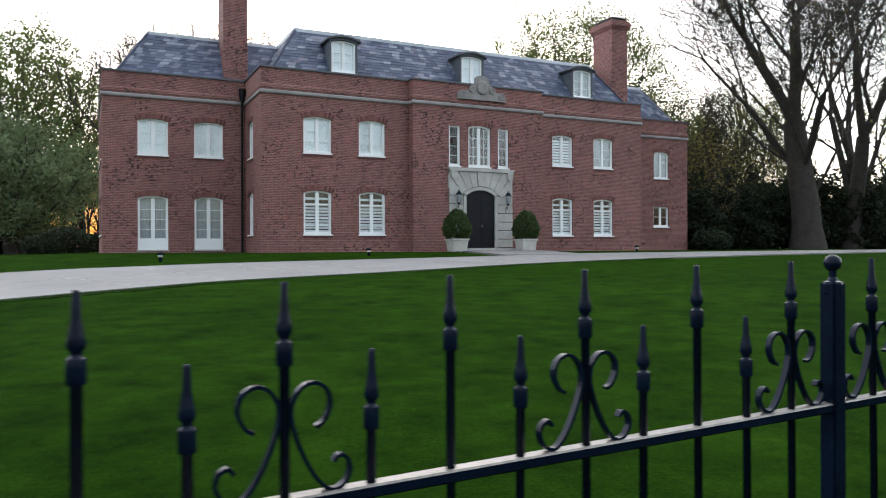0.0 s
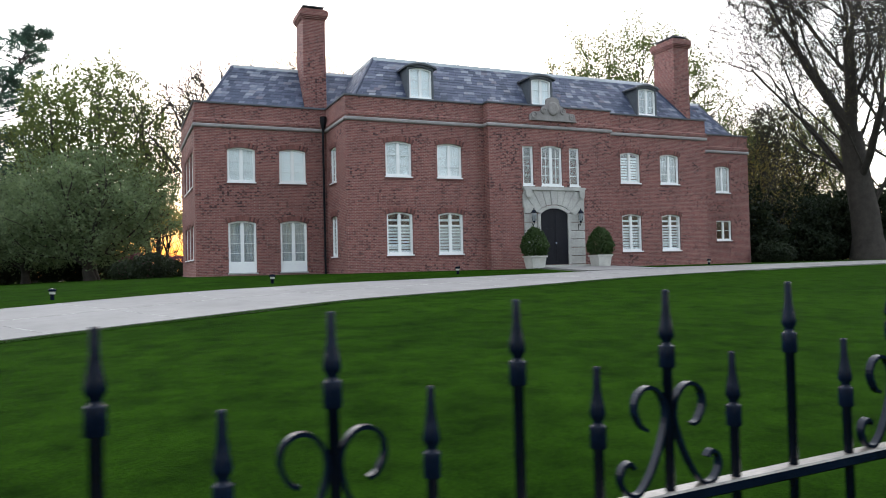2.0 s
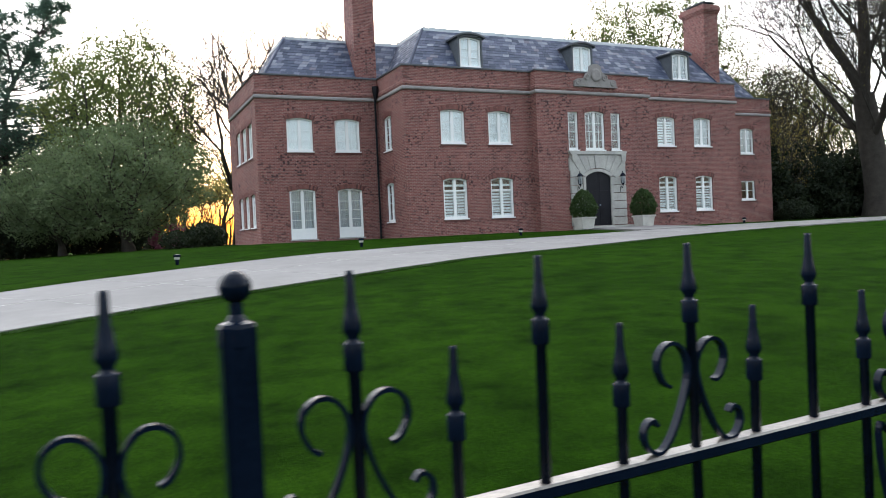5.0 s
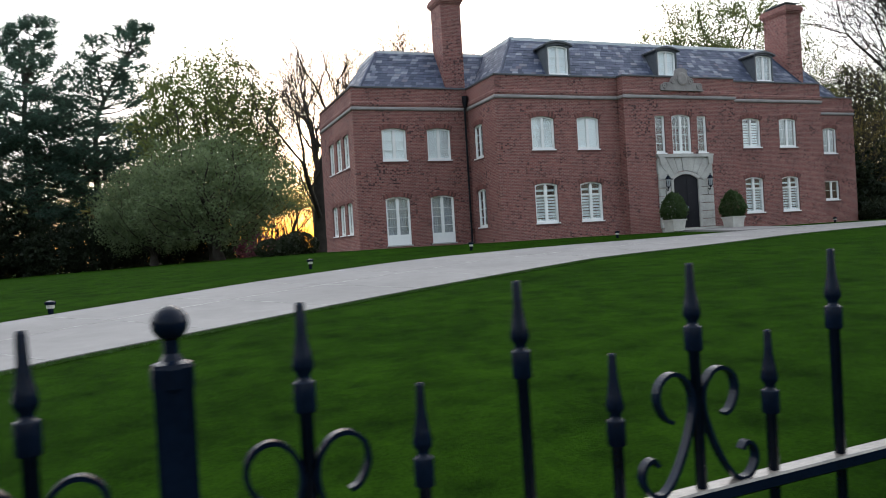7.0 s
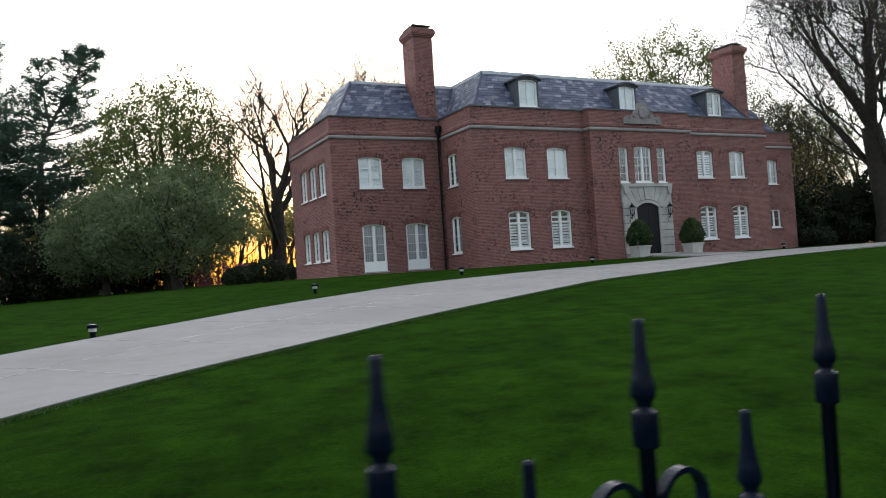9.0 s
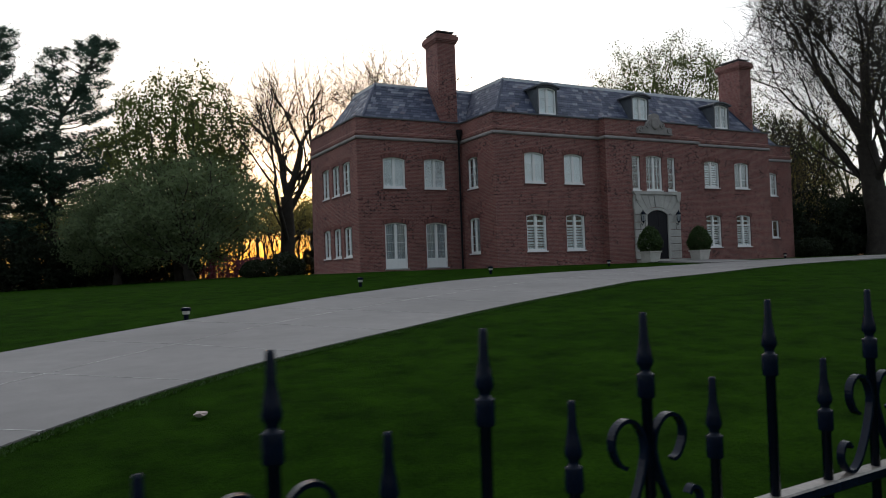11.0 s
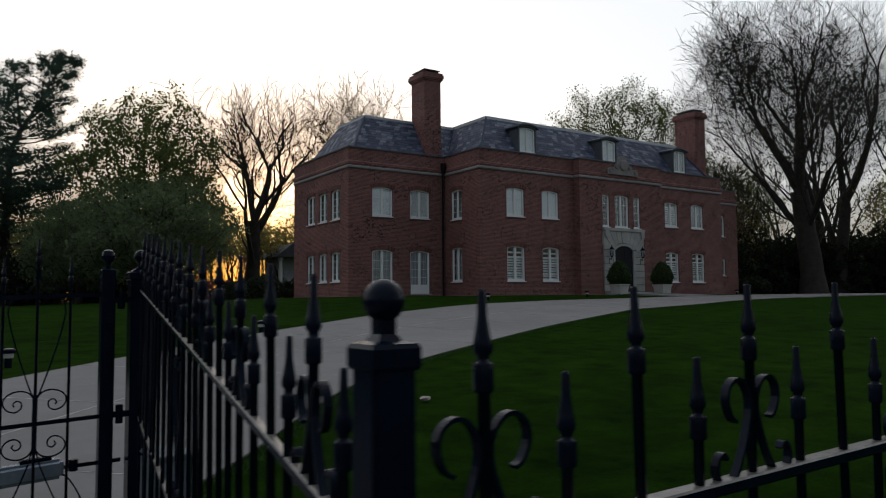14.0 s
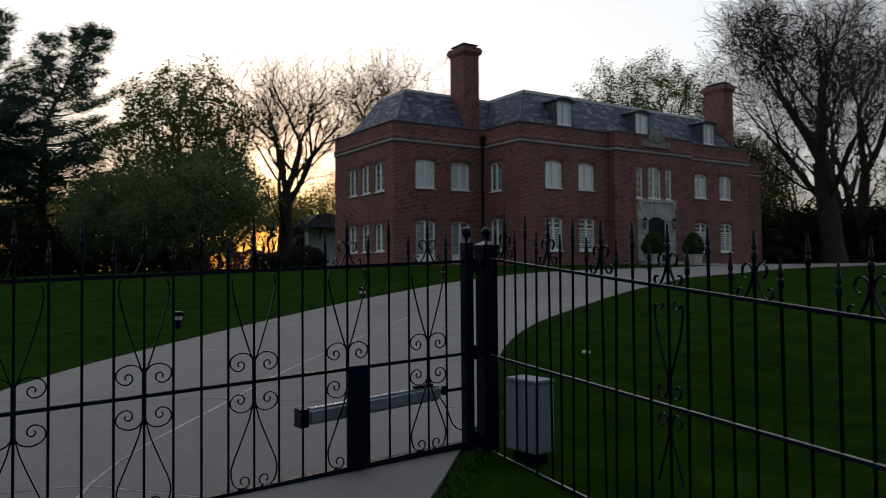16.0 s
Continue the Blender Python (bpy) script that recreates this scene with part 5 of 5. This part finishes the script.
def broad_tree(seed, height, trunk_r, fork, spread, levels, leaf=None, leaf_size=0.1, per=3, leaf_spread=0.2, bark=None, droop=0.0, lean=(0, 0), kids=3, crook=1.0, thin=1.0, sparse=1):
    """A trunk that forks again and again; returns the wood mesh and the crown mesh, standing at the origin."""
    rng = random.Random(seed)
    verts, faces, tips = [], [], []

    def grow(p, d, length, r, level):
        n = 5 if level < 2 else 4 if level < 4 else 3
        pts, radii, dd = [p], [r], d.copy()
        for i in range(n):
            wob = (0.10 + 0.05 * level) * (crook if level < 3 else 1.0)
            dd = (dd + Vector((rng.gauss(0, wob), rng.gauss(0, wob), rng.gauss(0, wob * 0.6) + 0.07 * (level > 0) - droop * level * 0.03))).normalized()
            p = p + dd * length / n
            pts.append(p)
            radii.append(max(0.011, r * (1 - (0.32 if level < levels else 0.7) * (i + 1) / n)))
        tube(verts, faces, pts, radii, 9 if level == 0 else 6 if level < 2 else 4 if level < 4 else 3)
        if level >= levels:
            tips.extend(pts[1:])
            return
        if level >= levels - 1:
            tips.extend(pts[2:])
        count = kids + (1 if rng.random() < 0.5 else 0)
        az = rng.uniform(0, 2 * math.pi)
        for i in range(count):
            last = i < 2
            at = n if last else rng.randint(max(1, n // 3), n - 1)
            az += 2.4 + rng.uniform(-0.4, 0.4)
            ang = rng.uniform(0.25, 0.55) * spread * (1.0 if last else 1.5)
            u = dd.cross(Vector((0.2, 0.1, 0.97))).normalized()
            if u.length < 0.1:
                u = Vector((1, 0, 0))
            v = dd.cross(u)
            nd = (dd * math.cos(ang) + (u * math.cos(az) + v * math.sin(az)) * math.sin(ang)).normalized()
            grow(pts[at], nd, length * rng.uniform(0.62, 0.86), radii[at] * thin * (rng.uniform(0.66, 0.84) if last else rng.uniform(0.4, 0.62)), level + 1)

    grow(Vector((0, 0, -0.2)), Vector((lean[0], lean[1], 1)).normalized(), height * fork, trunk_r, 0)
    top = max(v.z for v in verts)
    k = height / top
    verts = [Vector((v.x * k, v.y * k, v.z * k)) for v in verts]
    tips = [t * k for t in tips]
    # buttress at the foot
    for v in verts:
        if v.z < 0.8:
            f = 1 + 0.28 * (1 - max(0, v.z) / 0.8) ** 2
            v.x, v.y = v.x * f, v.y * f
    wood = raw_mesh("trunk", verts, faces, bark or BARK)
    for f in wood.polygons:
        f.use_smooth = True
    crown = leaf_cards(tips[::sparse], rng, leaf_size, per, leaf_spread, "crown", leaf) if leaf else None
    return wood, crown


def plant(name, label, category, meshes, x, y, turn=0.0, scale=1.0, group="", names=("trunk", "crown")):
    t = thing(name, label, category, (x, y, ground_z(x, y)), turn, group)
    t.scale = scale if isinstance(scale, tuple) else (scale, scale, scale)
    for n, me in zip(names, meshes):
        if me is not None:
            part(n, me, None, t)
    return t


def pine_meshes(seed, height, width, lean):
    """A pine with flat tiers of boughs; its top third leans and forks."""
    rng = random.Random(seed)
    verts, faces, tips = [], [], []

    def axis(z):
        f = max(0.0, z / height - 0.60) / 0.40
        return Vector((0.25 * math.sin(z * 0.25 + seed) + lean * f ** 1.15, 0.3 * math.cos(z * 0.3), z))

    tube(verts, faces, [axis(z) for z in np.linspace(-0.3, height, 20)], [max(0.05, 0.42 * (1 - i / 20.5)) for i in range(20)], 8)
    fork = axis(height * 0.68)
    side = [fork + Vector((-0.5 * lean * q * 0.35, 0.2 * q, height * 0.24 * q)) for q in np.linspace(0, 1, 7)]
    tube(verts, faces, side, [0.14 - 0.019 * i for i in range(7)], 5)

    def bough(base, az, r, rise, tufts):
        d = Vector((math.cos(az), math.sin(az), rise)).normalized()
        p, line = base, [base]
        n = max(4, int(r / 0.6))
        for j in range(n):
            d = (d + Vector((rng.gauss(0, 0.09), rng.gauss(0, 0.09), 0.035))).normalized()
            p = p + d * r / n
            line.append(p)
            if j > n * 0.25:
                out = d.cross(Vector((0, 0, 1))).normalized()
                for q in (-1, 1):
                    for w in range(tufts):
                        e = (d * rng.uniform(0.3, 0.9) + out * q * rng.uniform(0.5, 1.0) + Vector((0, 0, rng.uniform(0.05, 0.45)))).normalized()
                        k = min(1.2, r * 0.26) * rng.uniform(0.5, 1.1) * (1.2 - 0.5 * j / n)
                        tw = [p, p + e * k * 0.5, p + e * k]
                        tube(verts, faces, tw, [0.022, 0.017, 0.008], 3)
                        tips.extend(tw[1:])
        tips.extend(line[-2:])
        tube(verts, faces, line, [max(0.012, 0.075 * (1 - i / (n + 0.5))) for i in range(n + 1)], 4)

    z = height * 0.13
    while z < height * 0.985:
        f = z / height
        shape = 0.62 + 0.38 * math.sin(min(1.0, f / 0.5) * math.pi / 2) if f < 0.5 else (1 - (f - 0.5) / 0.5) ** 0.6
        if f > 0.64:
            shape *= 0.74
        reach = width * shape * rng.uniform(0.72, 1.15) + 0.35
        a0 = rng.uniform(0, 6.28)
        m = rng.randint(5, 7) if f < 0.64 else 4
        for i in range(m):
            bough(axis(z), a0 + i * 6.28 / m + rng.uniform(-0.4, 0.4), reach * rng.uniform(0.65, 1.1), rng.uniform(0.0, 0.22) + 0.9 * max(0, f - 0.55), 2)
        z += rng.uniform(0.5, 1.15) if f < 0.62 else rng.uniform(0.4, 0.7)
    for p in side[2:]:
        for i in range(3):
            bough(p, rng.uniform(0, 6.28), rng.uniform(0.7, 1.5), 0.6, 1)
    wood = raw_mesh("trunk", verts, faces, BARK)
    return wood, leaf_cards(tips, rng, 0.16, 15, 0.22, "crown", LEAF_PINE, 0.35, 0.22)


def shrub_mesh(seed, rx, ry, rz, n, size, mat, name="foliage", lump=0.25):
    rng = random.Random(seed)
    pts = []
    while len(pts) < n:
        a, b = rng.uniform(0, 2 * math.pi), math.asin(rng.uniform(-0.75, 1))
        d = Vector((math.cos(a) * math.cos(b), math.sin(a) * math.cos(b), math.sin(b)))
        r = 1 + lump * noise.noise(d * 2.3 + Vector((seed, 0, 0))) - abs(rng.gauss(0, 0.10))
        pts.append((d.x * rx * r, d.y * ry * r, rz * 0.8 + d.z * rz * r))
    return leaf_cards(pts, rng, size, 1, 0.03, name, mat)


# each kind of tree: the crown as ellipsoids about the foot, then limbs, twigs and leaves
OAK = [broad_tree(12, 28, 0.80, 0.25, 0.95, 6, LEAF_BUD, 0.05, 1, 0.2, kids=4, crook=0.4, thin=0.80, sparse=4), broad_tree(29, 27, 0.60, 0.28, 0.9, 6, LEAF_BUD, 0.05, 1, 0.25, kids=3, crook=0.4, thin=0.88, sparse=3)]
BARE = [broad_tree(41, 18, 0.40, 0.22, 0.95, 5, LEAF_GOLD, 0.05, 1, 0.12, kids=4, crook=0.5, thin=0.9, sparse=2), broad_tree(57, 18, 0.28, 0.24, 0.85, 5, LEAF_GOLD, 0.06, 1, 0.15, kids=4, crook=0.5, thin=0.9)]
MAPLE = [grown_tree(73, [(0, 0, 11.4, 7.2, 6.6, 6.2)], 2800, 4.0, 0.34, 0.38, 3.8, 0.62, 0.0145, 0.10, 4, 0.6, BARK, LEAF_FRESH, 0.085, 7, 0.26, stems=2, power=2.1),
         grown_tree(79, [(0, 0, 5.6, 3.8, 3.8, 4.9)], 1500, 1.6, 0.2, 0.34, 3.6, 0.62, 0.013, 0.10, 4, 0.5, BARK, LEAF_GOLD, 0.07, 1, 0.24, power=2.1)]
LEAFY = [grown_tree(91, [(0, 0, 9.4, 4.7, 4.7, 6.5)], 2500, 2.8, 0.34, 0.36, 3.8, 0.56, 0.0145, 0.12, 3, 0.55, BARK, LEAF_FRESH, 0.115, 8, 0.21, stems=2, power=2.1)]
PEAR = [grown_tree(103, [(0, 0, 5.0, 4.9, 4.8, 3.9)], 2800, 1.6, 0.32, 0.34, 3.8, 0.52, 0.013, 0.04, 3, 0.5, BARK, LEAF_PEAR, 0.115, 8, 0.24, stems=3, power=2.1)]
PINE = [pine_meshes(3, 21.3, 6.2, 3.6), pine_meshes(8, 20.5, 5.8, 1.2)]

plant("oak_tree", "massive spreading oak, bare but for early buds", "tree", OAK[0], 36.3, 4.7, 20)
plant("oak_tree", "tall bare oak with a straight dark trunk", "tree", OAK[1], 42.0, 5.5, 140, 1.08)
plant("oak_tree", "tall bare oak with forked limbs", "tree", OAK[1], 48.5, 2.0, 250, 1.0)
plant("oak_tree", "tall bare oak at the edge of the wood", "tree", OAK[1], 54.0, 14.0, 30, 1.05)
plant("oak_tree", "tall bare oak at the edge of the wood", "tree", OAK[1], 57.0, -2.0, 85, 0.95)
plant("bare_tree", "bare tree with a dense twiggy crown", "tree", BARE[0], 38.0, 15.0, 120, 0.75)
plant("maple_tree", "tree with yellow-green spring buds behind the roof", "tree", MAPLE[0], 24.5, 14.5, 0)
plant("maple_tree", "young tree with yellow-green spring buds", "tree", MAPLE[1], 29.5, 8.5, 130, 0.8)
plant("maple_tree", "young tree with yellow-green spring buds", "tree", MAPLE[1], 26.5, 10.5, 75, 0.95)
plant("maple_tree", "tree with yellow-green spring buds beyond the house", "tree", MAPLE[0], 46.0, 20.0, 100, 0.8)
plant("maple_tree", "tree with yellow-green spring buds beyond the house", "tree", MAPLE[0], 35.0, 19.0, 200, 0.72)
plant("maple_tree", "young tree with yellow-green spring buds", "tree", MAPLE[1], 33.5, 11.0, 230, 0.85)
plant("maple_tree", "young tree with yellow-green spring buds", "tree", MAPLE[1], 41.0, 15.0, 20, 0.9)
for x, y, turn in ((-16, -58, 30), (4, -64, 100), (22, -60, 190), (38, -66, 280)):
    plant("oak_tree", "tall bare oak across the street, mirrored in the panes", "tree", OAK[1], x, y, turn, 0.85)
plant("bare_tree", "bare branching tree against the sunset", "tree", BARE[0], -4.3, 26.5, 0)
plant("bare_tree", "bare tree with a few golden buds", "tree", BARE[1], 2.3, 21.0, 70, 1.0)
plant("bare_tree", "bare tree with a few golden buds", "tree", BARE[1], 7.0, 29.0, 160, 1.0)
plant("bare_tree", "slender bare tree beside the lawn", "tree", BARE[1], -8.2, 36.0, 220, 0.85)
plant("maple_tree", "tall rounded tree in fresh spring leaf", "tree", LEAFY[0], -12.1, 27.0, 30, (1.04, 1.04, 0.94))
plant("pear_tree", "broad low tree in dense grey-green spring leaf", "tree", PEAR[0], -12.2, 22.5, 0, (1.0, 1.0, 0.90))
plant("pear_tree", "broad low tree in dense grey-green spring leaf", "tree", PEAR[0], -16.4, 28.0, 100, 0.78)
plant("pine_tree", "tall dark pine with tiered boughs and a leaning top", "tree", PINE[0], -20.2, 38.0, 0, (1.0, 1.0, 0.97))
plant("pine_tree", "tall dark pine with tiered boughs", "tree", PINE[1], -25.2, 37.0, 20, 1.02)
plant("pine_tree", "tall dark pine at the end of the lawn", "tree", PINE[0], -31.0, 34.0, 150, 1.0)
plant("pine_tree", "tall dark pine at the end of the lawn", "tree", PINE[1], -37.0, 29.0, 200, 1.0)

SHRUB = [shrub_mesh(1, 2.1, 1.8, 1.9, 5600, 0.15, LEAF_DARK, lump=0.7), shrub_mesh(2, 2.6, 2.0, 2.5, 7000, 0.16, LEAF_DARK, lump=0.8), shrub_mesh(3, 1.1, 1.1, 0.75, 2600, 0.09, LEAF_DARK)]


def shrub(name, label, me, x, y, turn=0.0, scale=1.0, group=""):
    s = thing(name, label, "shrub", (x, y, ground_z(x, y) - 0.1), turn, group)
    s.scale = (scale, scale, scale)
    part("foliage", me, None, s)


rng = random.Random(77)
for i in range(17):
    x = -46 + i * 2.25
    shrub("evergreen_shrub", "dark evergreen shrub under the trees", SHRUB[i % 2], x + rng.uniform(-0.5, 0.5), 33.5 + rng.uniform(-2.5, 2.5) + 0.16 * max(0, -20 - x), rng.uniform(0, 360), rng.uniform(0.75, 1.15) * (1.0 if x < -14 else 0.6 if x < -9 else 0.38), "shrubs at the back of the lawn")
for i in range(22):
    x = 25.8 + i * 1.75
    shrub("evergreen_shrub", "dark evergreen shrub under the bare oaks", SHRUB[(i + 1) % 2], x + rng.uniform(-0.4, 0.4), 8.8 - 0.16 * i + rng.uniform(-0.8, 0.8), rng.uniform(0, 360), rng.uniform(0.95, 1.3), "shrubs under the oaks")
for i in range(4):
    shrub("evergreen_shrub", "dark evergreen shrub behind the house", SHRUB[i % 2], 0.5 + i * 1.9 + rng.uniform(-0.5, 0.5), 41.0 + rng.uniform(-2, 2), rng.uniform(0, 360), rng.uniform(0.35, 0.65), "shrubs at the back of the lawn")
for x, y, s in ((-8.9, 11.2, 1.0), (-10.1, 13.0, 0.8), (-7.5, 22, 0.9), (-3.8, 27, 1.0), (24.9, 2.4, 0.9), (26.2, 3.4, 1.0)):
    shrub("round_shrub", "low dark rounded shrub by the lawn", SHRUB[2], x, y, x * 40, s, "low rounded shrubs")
shrub("azalea_bush", "small bush with pink blossom under the trees", shrub_mesh(9, 1.5, 1.2, 1.0, 2600, 0.09, LEAF_PINK), -9.2, 26.5)
shrub("azalea_bush", "small bush with pink blossom under the trees", shrub_mesh(10, 1.3, 1.1, 0.9, 2200, 0.09, LEAF_PINK), -6.6, 27.5)


def woods(name, seed, places, meshes, size=1.0):
    """Far woods as one mesh of trunks and limbs and one of buds."""
    rng = random.Random(seed)
    vs, fs, ls = [], [], []
    for x, y in places:
        src, crown = meshes[rng.randrange(len(meshes))]
        k, a = rng.uniform(0.65, 1.0) * size, rng.uniform(0, 6.28)
        m = Matrix.Translation((x, y, ground_z(x, y) - 0.2)) @ Matrix.Rotation(a, 4, "Z") @ Matrix.Diagonal((k, k, k, 1))
        base = sum(len(v) for v in vs)
        co = np.empty(len(src.vertices) * 3)
        src.vertices.foreach_get("co", co)
        co = co.reshape(-1, 3)
        mm = np.array(m)
        vs.append(co @ mm[:3, :3].T + mm[:3, 3])
        fs += [tuple(base + i for i in p.vertices) for p in src.polygons]
        pick = [v for i, v in enumerate(vs[-1]) if i % 9 == 0 and v[2] > 5]
        ls += [tuple(v) for v in pick]
    me = bpy.data.meshes.new(name)
    me.from_pydata(np.concatenate(vs).tolist(), [], fs)
    me.materials.append(BARK)
    w = thing(name, "distant bare wood with yellow-green buds", "wood", kind="stuff")
    part("trunk", me, None, w)
    part("crown", leaf_cards(ls, rng, 0.16, 2, 0.35, "crown", LEAF_BUD), None, w)


FAR = [broad_tree(201, 17, 0.25, 0.3, 0.9, 4, None, kids=3), broad_tree(202, 19, 0.28, 0.32, 0.8, 4, None, kids=3), broad_tree(203, 15, 0.22, 0.25, 1.1, 4, None, kids=3)]
rng = random.Random(6)
woods("far_woods", 5, [(-60 + i * 3.9 + rng.uniform(-1.5, 1.5), 60 + rng.uniform(-8, 18)) for i in range(34)], FAR)
woods("thicket", 7, [(-26 + i * 0.45 + rng.uniform(-0.6, 0.6), 46 + rng.uniform(-6, 8)) for i in range(74)], FAR, 0.55)
woods("side_woods", 6, [(46 + rng.uniform(-6, 26), -12 + i * 2.2 + rng.uniform(-1, 1)) for i in range(30)], FAR)


# ---- clipped bushes by the door ----
def planter(x, y, scale):
    z = ground_z(x, y) + 0.02
    p = thing("planter", "white square planter with a clipped boxwood bush beside the door", "planter", (x, y, z), 0, "planters by the door")
    p.scale = (scale, scale, scale)
    bm = bmesh.new()
    lathe(bm, [(0.30, 0.0), (0.36, 0.46), (0.40, 0.47), (0.40, 0.54), (0.34, 0.54), (0.33, 0.47)], 4, (0, 0, 0), True)
    part("tub", bm, TERRA, p)
    bm = bmesh.new()
    box(bm, -0.31, 0.31, -0.31, 0.31, 0.44, 0.475)
    part("soil", bm, SOIL, p)
    bm = bmesh.new()
    lathe(bm, [(0.05, 0.4), (0.04, 0.9)], 8)
    part("stem", bm, BARK, p)
    me = shrub_mesh(21, 0.58, 0.58, 0.72, 5600, 0.05, LEAF_BOX, "bush", 0.10)
    for v in me.vertices:
        k = 1.06 - 0.42 * max(0.0, v.co.z - 0.45)
        v.co.x, v.co.y = v.co.x * k, v.co.y * k
    ob = part("bush", me, None, p)
    ob.location = (0, 0, 0.50)


planter(6.1, -1.95, 1.0)
planter(9.5, -2.0, 1.0)

# ---- walk to the door ----
walkway = tagged(new("walkway"), "pale concrete walk from the drive to the door", "walkway", kind="structure")
for i in range(3):
    bm = bmesh.new()
    y0, y1 = -5.6 + i * 1.21, -5.6 + (i + 1) * 1.21 - 0.012
    vs = [bm.verts.new((x, y, ground_z(x, y) + 0.06 + d)) for d in (0.0, -0.15) for x, y in ((6.3, y0), (10.2, y0), (10.2, y1), (6.3, y1))]
    for q in ((0, 1, 2, 3), (7, 6, 5, 4), (0, 4, 5, 1), (1, 5, 6, 2), (2, 6, 7, 3), (3, 7, 4, 0)):
        bm.faces.new([vs[j] for j in q])
    part("slab", bm, CONCRETE, walkway)

# ---- small outbuilding behind the house ----
shed = thing("garden_pavilion", "small white pavilion with a grey roof behind the house", "pavilion", (5.5, 42.0, 0.4))
shed.scale = (2.1, 2.1, 2.1)
bm = bmesh.new()
box(bm, -0.9, 1.6, -0.6, 1.6, 0, 2.0)
part("wall", bm, CURTAIN, shed)
for x in (-1.1, 1.5):
    bm = bmesh.new()
    lathe(bm, [(0.14, 0), (0.14, 0.1), (0.1, 0.14), (0.09, 1.8), (0.13, 1.88), (0.13, 1.98)], 12, (x, -1.0, 0))
    part("column", bm, WHITE, shed)
bm = bmesh.new()
prism(bm, [(-1.4, 2.0), (1.9, 2.0), (1.1, 2.65), (-0.6, 2.65)], -1.3, 1.8)
part("roof", bm, LEAD, shed)


# ---- grass along the drive and near the fence ----
def grass_tufts(seed, n, place, size):
    g = np.random.RandomState(seed)
    c = np.array([place(g) for _ in range(n)])
    a = g.uniform(0, 2 * math.pi, n)
    lean = g.normal(0, 0.45, (n, 2))
    h = size * g.uniform(0.6, 1.4, n)
    w = 0.006 + 0.006 * g.rand(n)
    side = np.stack([np.cos(a) * w, np.sin(a) * w, np.zeros(n)], 1)
    tip = c + np.stack([lean[:, 0] * h, lean[:, 1] * h, h], 1)
    v = np.stack([c - side, c + side, tip], 1).reshape(-1, 3)
    me = bpy.data.meshes.new("grass")
    me.vertices.add(3 * n)
    me.vertices.foreach_set("co", v.ravel())
    me.loops.add(3 * n)
    me.loops.foreach_set("vertex_index", np.arange(3 * n, dtype=np.int32))
    me.polygons.add(n)
    me.polygons.foreach_set("loop_start", np.arange(0, 3 * n, 3, dtype=np.int32))
    me.update()
    me.materials.append(LEAF_GRASS)
    return me


LEAF_GRASS = leaf_material("grass_blade", (0.012, 0.036, 0.003), (0.020, 0.056, 0.005), (0.034, 0.080, 0.009), 0.15)


def edge_place(path, side):
    seg = path[(path[:, 1] > -29) & (path[:, 0] < 12)]

    def pick(g):
        i = g.randint(0, len(seg) - 1)
        p = seg[i] + (seg[i + 1] - seg[i]) * g.rand()
        d = seg[i + 1] - seg[i]
        n = np.array([d[1], -d[0]]) / (np.hypot(*d) + 1e-9)
        q = p + n * side * (abs(g.normal(0, 0.07)) - 0.012)
        return (q[0], q[1], ground_z(*q) + 0.01)
    return pick


edge = tagged(new("edge_grass", grass_tufts(5, 45000, edge_place(near_s, 1), 0.026)), "longer grass along the drive's edge", "grass", kind="stuff")
tagged(new("edge_grass", grass_tufts(6, 30000, edge_place(far_s, -1), 0.026)), "longer grass along the drive's edge", "grass", kind="stuff")
